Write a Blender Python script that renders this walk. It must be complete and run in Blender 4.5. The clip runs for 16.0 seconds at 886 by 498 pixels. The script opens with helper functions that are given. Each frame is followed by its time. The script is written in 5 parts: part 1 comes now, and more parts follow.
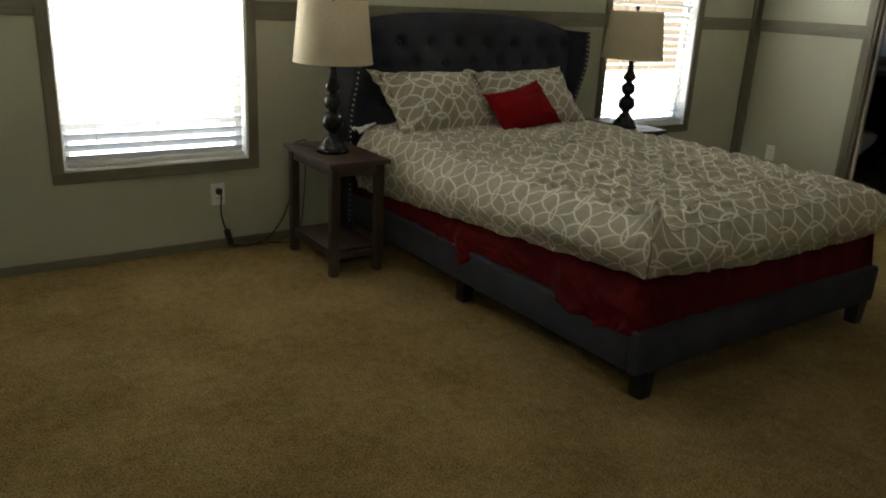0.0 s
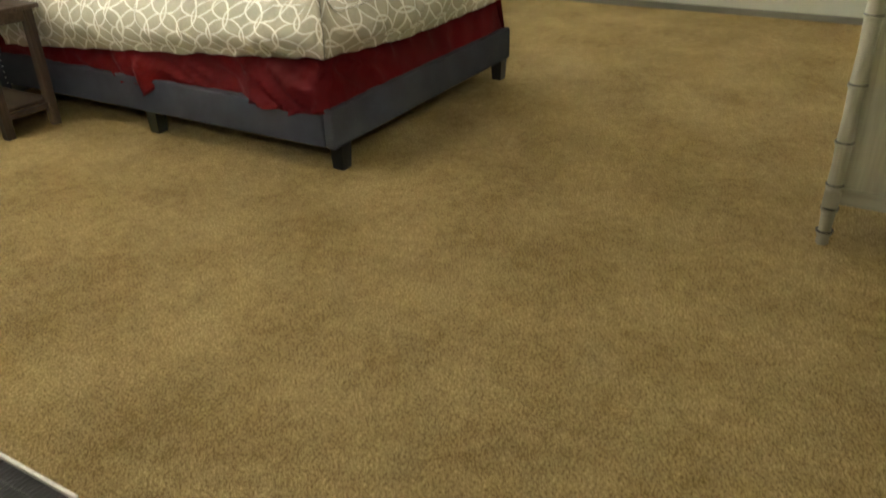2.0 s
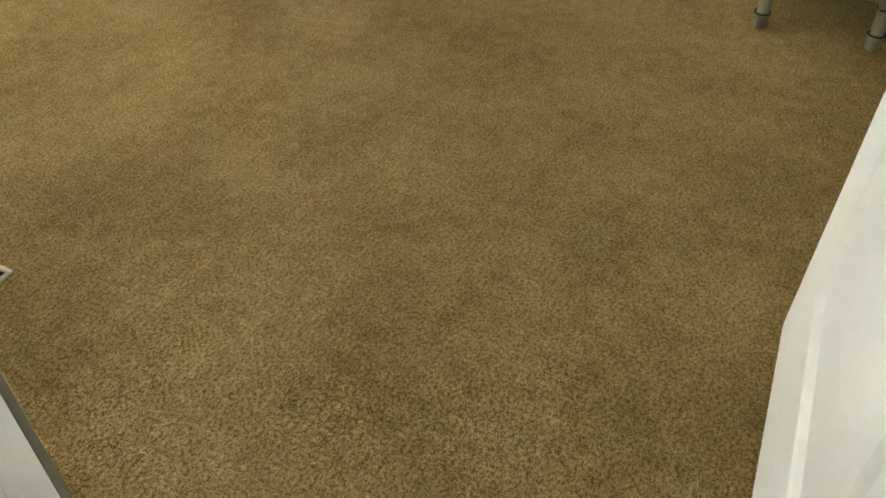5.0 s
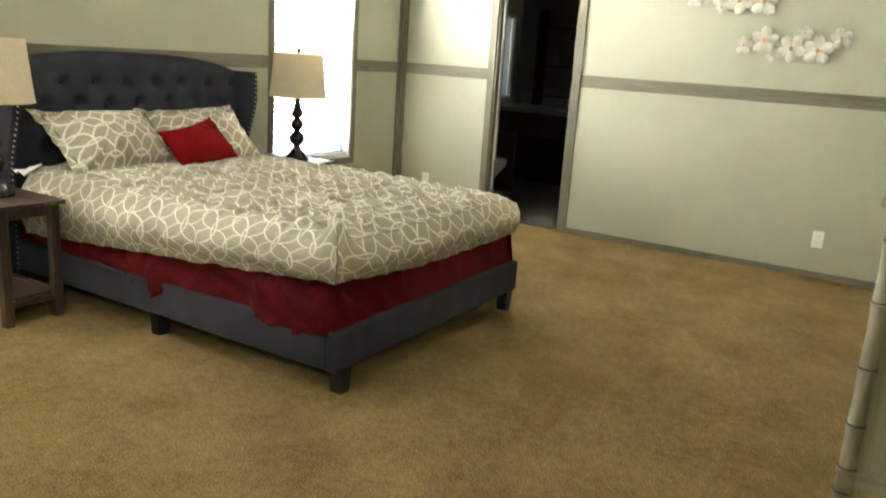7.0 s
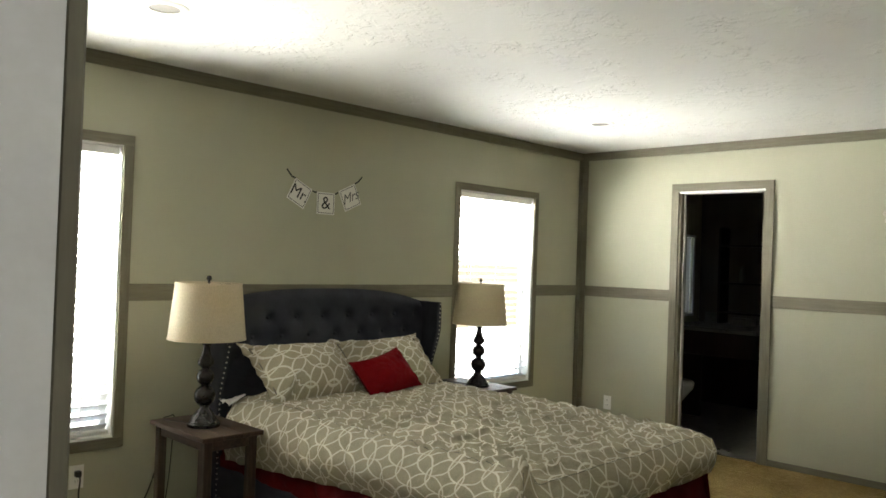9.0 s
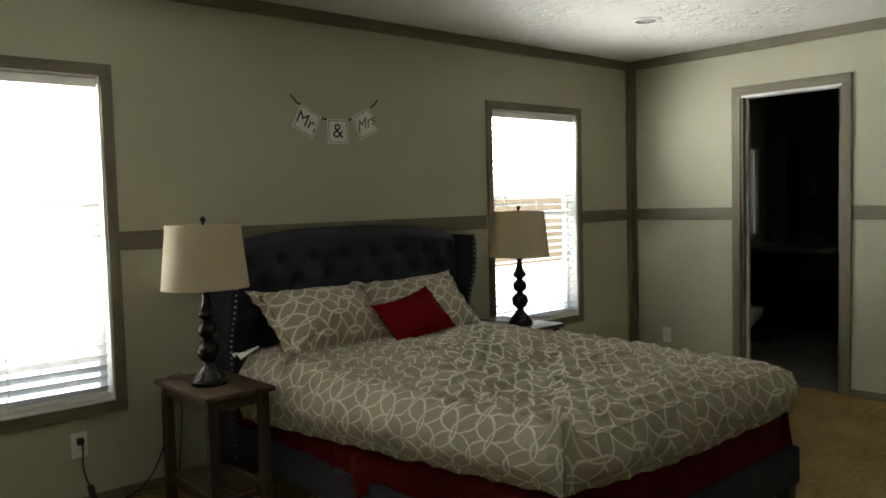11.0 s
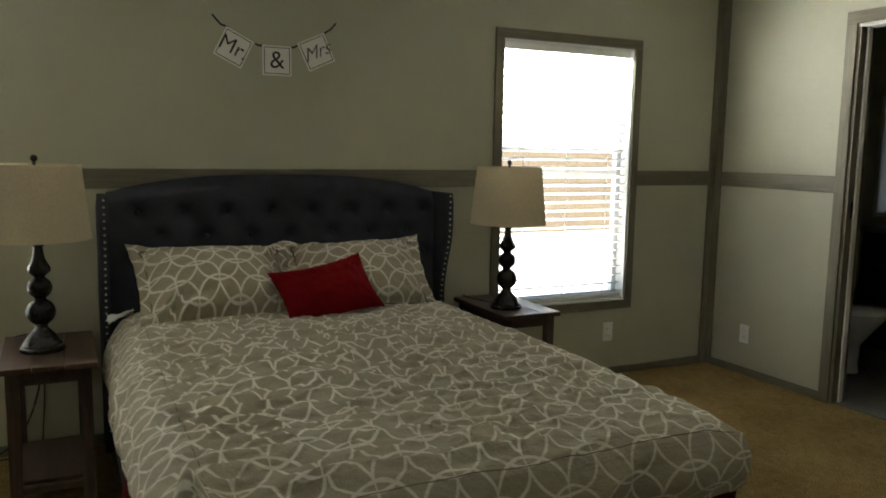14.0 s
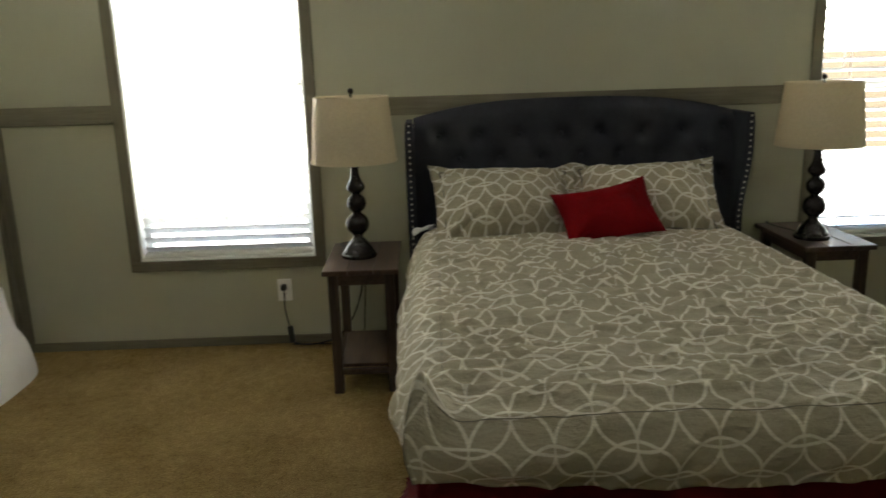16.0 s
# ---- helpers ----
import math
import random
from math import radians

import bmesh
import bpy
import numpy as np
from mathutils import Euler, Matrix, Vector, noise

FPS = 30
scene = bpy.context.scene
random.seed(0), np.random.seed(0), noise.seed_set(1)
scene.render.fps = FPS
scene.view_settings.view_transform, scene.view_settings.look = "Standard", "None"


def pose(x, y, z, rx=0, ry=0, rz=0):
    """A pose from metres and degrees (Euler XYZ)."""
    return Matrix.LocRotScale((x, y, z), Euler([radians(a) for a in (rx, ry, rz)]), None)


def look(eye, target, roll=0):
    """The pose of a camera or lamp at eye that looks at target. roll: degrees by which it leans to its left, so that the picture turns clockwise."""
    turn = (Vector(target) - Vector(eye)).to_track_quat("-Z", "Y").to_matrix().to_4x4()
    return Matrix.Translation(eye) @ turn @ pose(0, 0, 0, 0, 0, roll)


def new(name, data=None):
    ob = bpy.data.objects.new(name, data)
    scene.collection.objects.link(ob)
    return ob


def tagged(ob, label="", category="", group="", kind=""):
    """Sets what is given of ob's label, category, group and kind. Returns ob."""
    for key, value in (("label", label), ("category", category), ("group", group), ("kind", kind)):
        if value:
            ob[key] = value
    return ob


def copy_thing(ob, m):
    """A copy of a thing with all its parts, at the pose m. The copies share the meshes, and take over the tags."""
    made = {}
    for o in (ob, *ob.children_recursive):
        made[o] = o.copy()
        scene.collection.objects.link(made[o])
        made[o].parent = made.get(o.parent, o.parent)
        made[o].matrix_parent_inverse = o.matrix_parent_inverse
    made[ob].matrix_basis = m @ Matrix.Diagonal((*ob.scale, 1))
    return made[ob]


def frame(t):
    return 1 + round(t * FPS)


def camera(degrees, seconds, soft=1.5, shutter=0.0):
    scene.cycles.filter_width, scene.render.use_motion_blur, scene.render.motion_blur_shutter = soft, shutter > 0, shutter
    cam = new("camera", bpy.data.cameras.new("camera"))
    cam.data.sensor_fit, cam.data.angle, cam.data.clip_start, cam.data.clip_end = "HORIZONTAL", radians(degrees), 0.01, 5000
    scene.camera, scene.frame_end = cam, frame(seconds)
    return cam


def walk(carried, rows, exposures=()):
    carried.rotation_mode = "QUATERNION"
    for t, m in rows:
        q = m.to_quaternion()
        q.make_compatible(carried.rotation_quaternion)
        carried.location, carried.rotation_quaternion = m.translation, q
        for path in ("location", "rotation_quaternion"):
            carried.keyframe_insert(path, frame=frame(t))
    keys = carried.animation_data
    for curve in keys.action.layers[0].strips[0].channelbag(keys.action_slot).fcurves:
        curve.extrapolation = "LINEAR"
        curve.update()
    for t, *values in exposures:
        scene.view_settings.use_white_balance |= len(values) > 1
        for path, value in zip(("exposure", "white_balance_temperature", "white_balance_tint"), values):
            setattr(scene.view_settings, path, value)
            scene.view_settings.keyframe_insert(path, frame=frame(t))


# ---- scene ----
cam = camera(59.0, 16.0, soft=1.6, shutter=0.3)
PATH = [
    (0, (-2.664, -3.87, 1.344), (-1.574, -2.315, 0.715), 2.9),
    (0.5, (-2.699, -3.902, 1.347), (-1.516, -2.456, 0.632), 1.4),
    (1, (-2.826, -3.931, 1.343), (-1.409, -2.690, 0.667), 0.9),
    (1.5, (-2.896, -3.984, 1.307), (-1.346, -2.974, 0.547), 0.5),
    (2, (-2.965, -4.109, 1.212), (-1.458, -3.2, 0.262), -1.6),
    (2.5, (-3.014, -4.149, 1.166), (-1.595, -3.308, 0.035), -1.4),
    (3, (-3.019, -4.189, 1.101), (-1.703, -3.433, -0.201), -1.4),
    (5.5, (-3.0, -4.113, 1.139), (-1.606, -3.502, -0.158), 2.5),
    (6, (-2.953, -4.097, 1.205), (-1.406, -3.32, 0.204), 1.5),
    (6.5, (-2.938, -4.072, 1.266), (-1.297, -3.18, 0.552), 1.7),
    (7, (-2.912, -4.038, 1.317), (-1.246, -3.039, 0.84), 3.8),
    (7.5, (-2.906, -3.996, 1.354), (-1.268, -2.894, 1.034), 4.2),
    (8, (-2.918, -3.977, 1.388), (-1.357, -2.734, 1.255), 4.1),
    (8.5, (-2.924, -3.974, 1.409), (-1.437, -2.636, 1.439), 2.8),
    (9, (-2.924, -3.991, 1.422), (-1.495, -2.592, 1.451), 2.0),
    (9.5, (-2.92, -3.94, 1.404), (-1.448, -2.585, 1.365), 0.9),
    (10, (-2.844, -3.839, 1.352), (-1.379, -2.481, 1.25), -0.4),
    (12.5, (-1.59, -3.576, 1.344), (-0.631, -1.824, 1.242), -0.4),
    (13, (-1.293, -3.513, 1.355), (-0.445, -1.707, 1.227), 0.4),
    (13.5, (-1.042, -3.7, 1.43), (-0.202, -1.897, 1.228), 1.5),
    (14, (-0.879, -3.748, 1.352), (-0.002, -1.969, 1.1), 1.0),
    (14.5, (-0.695, -3.722, 1.359), (0.124, -1.942, 0.956), 2.3),
    (15, (-0.593, -3.822, 1.389), (0.008, -1.961, 0.972), 1.8),
    (15.5, (-0.568, -3.871, 1.391), (-0.281, -1.941, 0.954), -0.7),
    (16, (-0.653, -3.888, 1.412), (-0.61, -1.944, 0.943), -1.7),
]
walk(cam, [(t, look(eye, target, roll)) for t, eye, target, roll in PATH],
     exposures=[(0.0, 2.65), (0.4, 3.68), (1.0, 4.5), (2.0, 4.6), (3.0, 4.5), (6.0, 4.55), (7.0, 4.5), (8.0, 4.2), (8.6, 3.65), (9.5, 3.05), (10.5, 2.65), (12.5, 2.0), (13.5, 2.2), (14.5, 2.9), (15.0, 3.05), (16.0, 2.95)])

# ---- light: sky and sun outside, daylight entering at the two bedroom windows ----
world = bpy.data.worlds.new("sky")
scene.world = world
world.use_nodes = True
wn = world.node_tree.nodes
sky = wn.new("ShaderNodeTexSky")
sky.sky_type = "NISHITA"
sky.sun_disc = False
sky.sun_elevation = radians(52)
sky.sun_rotation = radians(200)
world.node_tree.links.new(sky.outputs["Color"], wn["Background"].inputs["Color"])
wn["Background"].inputs["Strength"].default_value = 0.15

SUN_EL, SUN_ROT = radians(52), radians(200)
sun = new("sun", bpy.data.lights.new("sun", "SUN"))
sun.data.energy, sun.data.angle, sun.data.color = 5.0, radians(0.5), (1.0, 0.95, 0.87)
sun.matrix_world = look((0, 0, 30), (-30 * math.cos(SUN_EL) * math.sin(SUN_ROT), -30 * math.cos(SUN_EL) * math.cos(SUN_ROT), 30 - 30 * math.sin(SUN_EL)))


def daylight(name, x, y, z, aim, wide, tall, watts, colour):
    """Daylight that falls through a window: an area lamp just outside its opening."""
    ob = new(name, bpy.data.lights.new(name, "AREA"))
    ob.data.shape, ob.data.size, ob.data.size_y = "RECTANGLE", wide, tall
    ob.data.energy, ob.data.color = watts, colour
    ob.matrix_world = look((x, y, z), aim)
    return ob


for wx, SKY_W, GROUND_W, SKY_Z, SKY_TALL in ((-1.655, 8.0, 29.0, 1.38, 1.05), (1.758, 7.0, 23.0, 1.68, 0.46)):
    daylight("sky_light", wx, 0.125, SKY_Z, (wx, -1.0, SKY_Z - 0.2), 0.84, SKY_TALL, SKY_W, (1.0, 0.98, 0.93))
    daylight("ground_light", wx, 0.85, -0.52, (wx, -0.4, 1.9), 1.5, 0.8, GROUND_W, (1.0, 0.96, 0.85))

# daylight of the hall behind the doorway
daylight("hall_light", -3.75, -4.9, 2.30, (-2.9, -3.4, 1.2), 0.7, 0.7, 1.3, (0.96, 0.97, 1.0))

# ---- materials ----
def wire(m, a, b):
    m.node_tree.links.new(a, b)


def node(m, kind, **values):
    n = m.node_tree.nodes.new(kind)
    for key, value in values.items():
        n.inputs[key].default_value = value
    return n


def calc(m, op, a, b=None, c=None):
    n = m.node_tree.nodes.new("ShaderNodeMath")
    n.operation = op
    for i, v in enumerate((a, b, c)):
        if v is None:
            continue
        if isinstance(v, (int, float)):
            n.inputs[i].default_value = v
        else:
            wire(m, v, n.inputs[i])
    return n.outputs[0]


def mixc(m, fac, a, b):
    n = m.node_tree.nodes.new("ShaderNodeMix")
    n.data_type = "RGBA"
    for sock, v in ((n.inputs[0], fac), (n.inputs[6], a), (n.inputs[7], b)):
        if isinstance(v, (int, float)):
            sock.default_value = v
        elif isinstance(v, tuple):
            sock.default_value = (*v, 1)
        else:
            wire(m, v, sock)
    return n.outputs[2]


def blank(name):
    m = bpy.data.materials.new(name)
    m.use_nodes = True
    return m, m.node_tree.nodes["Principled BSDF"]


def noise_of(m, co, scale, detail=3.0, rough=0.55, stretch=None):
    if stretch:
        mp = node(m, "ShaderNodeMapping", Scale=stretch)
        wire(m, co, mp.inputs["Vector"])
        co = mp.outputs["Vector"]
    n = node(m, "ShaderNodeTexNoise", Scale=scale, Detail=detail, Roughness=rough)
    wire(m, co, n.inputs["Vector"])
    return n.outputs["Fac"]


def contrast(m, fac, low, high):
    n = node(m, "ShaderNodeMapRange")
    n.inputs["From Min"].default_value, n.inputs["From Max"].default_value = low, high
    wire(m, fac, n.inputs["Value"])
    return n.outputs["Result"]


def relief(m, bsdf, height, strength, distance):
    b = node(m, "ShaderNodeBump", Strength=strength, Distance=distance)
    wire(m, height, b.inputs["Height"])
    wire(m, b.outputs["Normal"], bsdf.inputs["Normal"])


def surface(name, c1, c2, big=3.0, fine=60.0, rough=0.6, metal=0.0, bump=0.15, depth=0.002, stretch=None, sheen=0.0, spec=0.5):
    """Two colours mixed by a coarse and a fine noise, with fine relief."""
    m, b = blank(name)
    co = m.node_tree.nodes.new("ShaderNodeTexCoord").outputs["Object"]
    coarse = noise_of(m, co, big, 4.0, 0.6, stretch)
    grain = noise_of(m, co, fine, 3.0, 0.6, stretch)
    fac = contrast(m, calc(m, "ADD", calc(m, "MULTIPLY", coarse, 0.55), calc(m, "MULTIPLY", grain, 0.45)), 0.34, 0.66)
    wire(m, mixc(m, fac, c1, c2), b.inputs["Base Color"])
    b.inputs["Metallic"].default_value = metal
    wire(m, calc(m, "MULTIPLY_ADD", coarse, 0.16, rough - 0.08), b.inputs["Roughness"])
    b.inputs["Specular IOR Level"].default_value = spec
    if sheen:
        b.inputs["Sheen Weight"].default_value = sheen
        b.inputs["Sheen Roughness"].default_value = 0.5
    relief(m, b, grain, bump, depth)
    return m


def wood(name, dark, light, along=2, rough=0.5, bump=0.2, grain=1.0):
    """Stained wood whose grain runs along one axis."""
    m, b = blank(name)
    co = m.node_tree.nodes.new("ShaderNodeTexCoord").outputs["Object"]
    st = [14.0 * grain, 14.0 * grain, 14.0 * grain]
    st[along] = 0.9 * grain
    fibres = noise_of(m, co, 6.0, 6.0, 0.65, st)
    st2 = [5.0, 5.0, 5.0]
    st2[along] = 0.6
    bands = noise_of(m, co, 2.2, 3.0, 0.5, st2)
    fac = contrast(m, calc(m, "ADD", calc(m, "MULTIPLY", fibres, 0.6), calc(m, "MULTIPLY", bands, 0.4)), 0.36, 0.64)
    wire(m, mixc(m, fac, dark, light), b.inputs["Base Color"])
    wire(m, calc(m, "MULTIPLY_ADD", fibres, 0.2, rough - 0.1), b.inputs["Roughness"])
    b.inputs["Specular IOR Level"].default_value = 0.3
    relief(m, b, fibres, bump, 0.0015)
    return m


def carpet_material():
    m, b = blank("carpet_pile")
    co = m.node_tree.nodes.new("ShaderNodeTexCoord").outputs["Object"]
    nap = noise_of(m, co, 2.6, 4.0, 0.6)
    tuft = noise_of(m, co, 135.0, 3.0, 0.75)
    twist = noise_of(m, co, 340.0, 2.0, 0.6)
    clump = noise_of(m, co, 24.0, 4.0, 0.7)
    streak = noise_of(m, co, 30.0, 2.0, 0.5, (1.0, 0.35, 1.0))
    yarn = contrast(m, calc(m, "ADD", calc(m, "MULTIPLY", tuft, 0.55), calc(m, "MULTIPLY", twist, 0.45)), 0.41, 0.59)
    base = mixc(m, yarn, (0.222, 0.140, 0.046), (0.775, 0.578, 0.264))
    worn = contrast(m, calc(m, "ADD", calc(m, "MULTIPLY", nap, 0.46), calc(m, "ADD", calc(m, "MULTIPLY", clump, 0.42), calc(m, "MULTIPLY", streak, 0.12))), 0.39, 0.60)
    dull = mixc(m, worn, (0.64, 0.60, 0.53), (1.0, 1.0, 1.0))
    mul = m.node_tree.nodes.new("ShaderNodeMix")
    mul.data_type, mul.blend_type = "RGBA", "MULTIPLY"
    mul.inputs[0].default_value = 1.0
    wire(m, base, mul.inputs[6])
    wire(m, dull, mul.inputs[7])
    wire(m, mul.outputs[2], b.inputs["Base Color"])
    b.inputs["Roughness"].default_value = 0.95
    b.inputs["Specular IOR Level"].default_value = 0.05
    relief(m, b, calc(m, "ADD", calc(m, "MULTIPLY", yarn, 0.7), calc(m, "MULTIPLY", clump, 0.35)), 1.0, 0.009)
    return m


def ceiling_material():
    m, b = blank("knockdown_ceiling")
    co = m.node_tree.nodes.new("ShaderNodeTexCoord").outputs["Object"]
    splat = contrast(m, noise_of(m, co, 16.0, 4.0, 0.6), 0.50, 0.60)
    spread = contrast(m, noise_of(m, co, 3.0, 2.0, 0.5), 0.36, 0.60)
    wire(m, mixc(m, noise_of(m, co, 2.0), (0.68, 0.67, 0.63), (0.74, 0.73, 0.69)), b.inputs["Base Color"])
    b.inputs["Roughness"].default_value = 0.8
    relief(m, b, calc(m, "MULTIPLY", splat, spread), 0.8, 0.006)
    return m


def print_material(name, ground_a, ground_b, line, across=0.216, along=0.196, radius=0.1105, width=0.0054):
    """Woven cloth printed with two lattices of interlocking pale circles, laid out in cloth metres (UV)."""
    m, b = blank(name)
    tex = m.node_tree.nodes.new("ShaderNodeTexCoord")
    uv, co = tex.outputs["UV"], tex.outputs["Object"]
    sep = m.node_tree.nodes.new("ShaderNodeSeparateXYZ")
    wire(m, uv, sep.inputs[0])
    near = None
    for shift in (0.0, 0.5):
        u = calc(m, "SUBTRACT", calc(m, "FLOORED_MODULO", calc(m, "ADD", sep.outputs[0], across * (0.5 + shift)), across), across / 2)
        v = calc(m, "ABSOLUTE", calc(m, "SUBTRACT", calc(m, "FLOORED_MODULO", calc(m, "ADD", sep.outputs[1], along * (0.5 + shift)), along), along / 2))
        uu = calc(m, "MULTIPLY", u, u)
        for w in (v, calc(m, "SUBTRACT", along, v)):
            d = calc(m, "ABSOLUTE", calc(m, "SUBTRACT", calc(m, "SQRT", calc(m, "MULTIPLY_ADD", w, w, uu)), radius))
            near = d if near is None else calc(m, "MINIMUM", near, d)
    frayed = calc(m, "MULTIPLY_ADD", noise_of(m, uv, 140.0, 2.0), 0.003, -0.0015)
    edge = node(m, "ShaderNodeMapRange")
    edge.inputs["From Min"].default_value, edge.inputs["From Max"].default_value = width - 0.001, width + 0.001
    edge.inputs["To Min"].default_value, edge.inputs["To Max"].default_value = 1.0, 0.0
    wire(m, calc(m, "ADD", near, frayed), edge.inputs["Value"])
    weave = noise_of(m, uv, 420.0, 2.0, 0.6, (1.0, 0.25, 1.0))
    ground = mixc(m, contrast(m, calc(m, "ADD", calc(m, "MULTIPLY", weave, 0.6), calc(m, "MULTIPLY", noise_of(m, co, 6.0), 0.4)), 0.38, 0.62), ground_a, ground_b)
    wire(m, mixc(m, edge.outputs["Result"], ground, line), b.inputs["Base Color"])
    b.inputs["Roughness"].default_value = 0.9
    b.inputs["Specular IOR Level"].default_value = 0.2
    crease = noise_of(m, co, 30.0, 5.0, 0.65)
    pucker = noise_of(m, uv, 22.0, 3.0, 0.6, (0.5, 1.6, 1.0))
    relief(m, b, calc(m, "ADD", calc(m, "ADD", calc(m, "MULTIPLY", crease, 0.8), calc(m, "MULTIPLY", pucker, 1.0)), calc(m, "MULTIPLY", weave, 0.12)), 0.78, 0.010)
    return m


def thin_cloth(name, c1, c2, through_part, fine=300.0):
    """Cloth or plastic that lets some light through."""
    m, b = blank(name)
    co = m.node_tree.nodes.new("ShaderNodeTexCoord").outputs["Object"]
    weave = noise_of(m, co, fine, 2.0, 0.6, (1.0, 1.0, 0.3))
    col = mixc(m, contrast(m, weave, 0.35, 0.65), c1, c2)
    wire(m, col, b.inputs["Base Color"])
    b.inputs["Roughness"].default_value = 0.75
    back = m.node_tree.nodes.new("ShaderNodeBsdfTranslucent")
    wire(m, col, back.inputs["Color"])
    mx = m.node_tree.nodes.new("ShaderNodeMixShader")
    mx.inputs[0].default_value = through_part
    wire(m, b.outputs[0], mx.inputs[1])
    wire(m, back.outputs[0], mx.inputs[2])
    wire(m, mx.outputs[0], m.node_tree.nodes["Material Output"].inputs["Surface"])
    return m


def glass_material():
    m, b = blank("window_glass")
    b.inputs["Base Color"].default_value = (0.97, 0.99, 0.98, 1)
    b.inputs["Roughness"].default_value = 0.02
    b.inputs["Transmission Weight"].default_value = 1.0
    b.inputs["IOR"].default_value = 1.02
    return m


WALL = surface("grey_vinyl_wall", (0.405, 0.397, 0.292), (0.455, 0.447, 0.335), 1.3, 240.0, 0.62, 0, 0.12, 0.001, None, 0, 0.35)
CEIL = ceiling_material()
CARPET = carpet_material()
TRIM = wood("taupe_trim", (0.140, 0.126, 0.088), (0.212, 0.193, 0.138), 0, 0.55, 0.15)
TRIM_V = wood("taupe_trim_upright", (0.140, 0.126, 0.088), (0.212, 0.193, 0.138), 2, 0.55, 0.15)
TRIM_Y = wood("taupe_trim_cross", (0.140, 0.126, 0.088), (0.212, 0.193, 0.138), 1, 0.55, 0.15)
WHITE = surface("white_door_paint", (0.74, 0.73, 0.69), (0.80, 0.79, 0.76), 2.0, 90.0, 0.42, 0, 0.06)
VINYL = surface("white_window_vinyl", (0.76, 0.76, 0.74), (0.82, 0.82, 0.80), 4.0, 120.0, 0.35, 0, 0.04)
PLATE = surface("white_plastic", (0.78, 0.77, 0.73), (0.82, 0.81, 0.78), 9.0, 200.0, 0.3, 0, 0.03)
SLAT = thin_cloth("blind_slat", (0.72, 0.72, 0.70), (0.78, 0.78, 0.76), 0.16, 60.0)
CORD = surface("white_cord", (0.72, 0.72, 0.70), (0.80, 0.80, 0.78), 30.0, 400.0, 0.8)
GLASS = glass_material()
DUVET = print_material("printed_duvet", (0.328, 0.296, 0.218), (0.418, 0.380, 0.288), (0.67, 0.645, 0.555), 0.190, 0.172, 0.0972, 0.0040)
SHAM = print_material("printed_sham", (0.315, 0.280, 0.198), (0.405, 0.364, 0.265), (0.67, 0.645, 0.555), 0.166, 0.150, 0.0850, 0.0042)
RED = surface("red_sheet", (0.056, 0.0014, 0.0022), (0.108, 0.0034, 0.0046), 5.0, 260.0, 0.8, 0, 0.12, 0.002, None, 0, 0.12)
RED_PILLOW = surface("red_linen", (0.150, 0.003, 0.005), (0.215, 0.006, 0.009), 6.0, 330.0, 0.9, 0, 0.35, 0.002, None, 0, 0.1)
GREY = surface("charcoal_linen", (0.031, 0.032, 0.040), (0.059, 0.061, 0.074), 5.0, 380.0, 0.9, 0, 0.35, 0.002, None, 0.0, 0.15)
BLACK = surface("black_wood", (0.012, 0.011, 0.010), (0.028, 0.026, 0.024), 6.0, 90.0, 0.4)
RUBBER = surface("black_plastic", (0.012, 0.012, 0.012), (0.022, 0.022, 0.022), 10.0, 200.0, 0.45)
NAIL = surface("nickel_nail", (0.55, 0.54, 0.52), (0.70, 0.69, 0.66), 30.0, 200.0, 0.28, 1.0)
LINEN_W = surface("white_linen", (0.74, 0.73, 0.70), (0.82, 0.81, 0.79), 6.0, 300.0, 0.9, 0, 0.3)
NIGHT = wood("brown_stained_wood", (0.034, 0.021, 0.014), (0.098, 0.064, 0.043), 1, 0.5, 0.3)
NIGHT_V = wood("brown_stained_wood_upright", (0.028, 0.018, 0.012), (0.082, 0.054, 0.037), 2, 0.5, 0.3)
BRONZE = surface("aged_bronze", (0.009, 0.008, 0.007), (0.034, 0.029, 0.026), 18.0, 120.0, 0.22, 0.2, 0.2)
SHADE = thin_cloth("cream_shade", (0.60, 0.53, 0.375), (0.70, 0.625, 0.465), 0.40)
WEATHERED = wood("weathered_cream_paint", (0.225, 0.202, 0.140), (0.335, 0.304, 0.218), 2, 0.65, 0.4, 0.6)
WEATHERED_Y = wood("weathered_cream_paint_cross", (0.225, 0.202, 0.140), (0.335, 0.304, 0.218), 1, 0.65, 0.4, 0.6)
PULL = surface("black_iron", (0.015, 0.013, 0.012), (0.05, 0.042, 0.036), 30.0, 200.0, 0.45, 0.7)
VENT = surface("bronze_register", (0.40, 0.37, 0.30), (0.48, 0.45, 0.37), 12.0, 150.0, 0.45, 0.2)
DARK = surface("duct_shade", (0.012, 0.010, 0.009), (0.02, 0.018, 0.016), 5.0, 60.0, 0.8)
PETAL = surface("cream_enamel_petal", (0.46, 0.43, 0.355), (0.70, 0.675, 0.595), 16.0, 120.0, 0.45, 0, 0.3)
GOLD = surface("gold_bead", (0.55, 0.38, 0.12), (0.70, 0.50, 0.18), 20.0, 200.0, 0.28, 1.0)
CARD = surface("white_card", (0.70, 0.69, 0.64), (0.78, 0.77, 0.72), 12.0, 200.0, 0.8)
INK = surface("black_ink", (0.012, 0.012, 0.013), (0.02, 0.02, 0.022), 20.0, 200.0, 0.6)
INK_GREY = surface("faded_ink", (0.10, 0.10, 0.10), (0.16, 0.16, 0.16), 20.0, 200.0, 0.7)
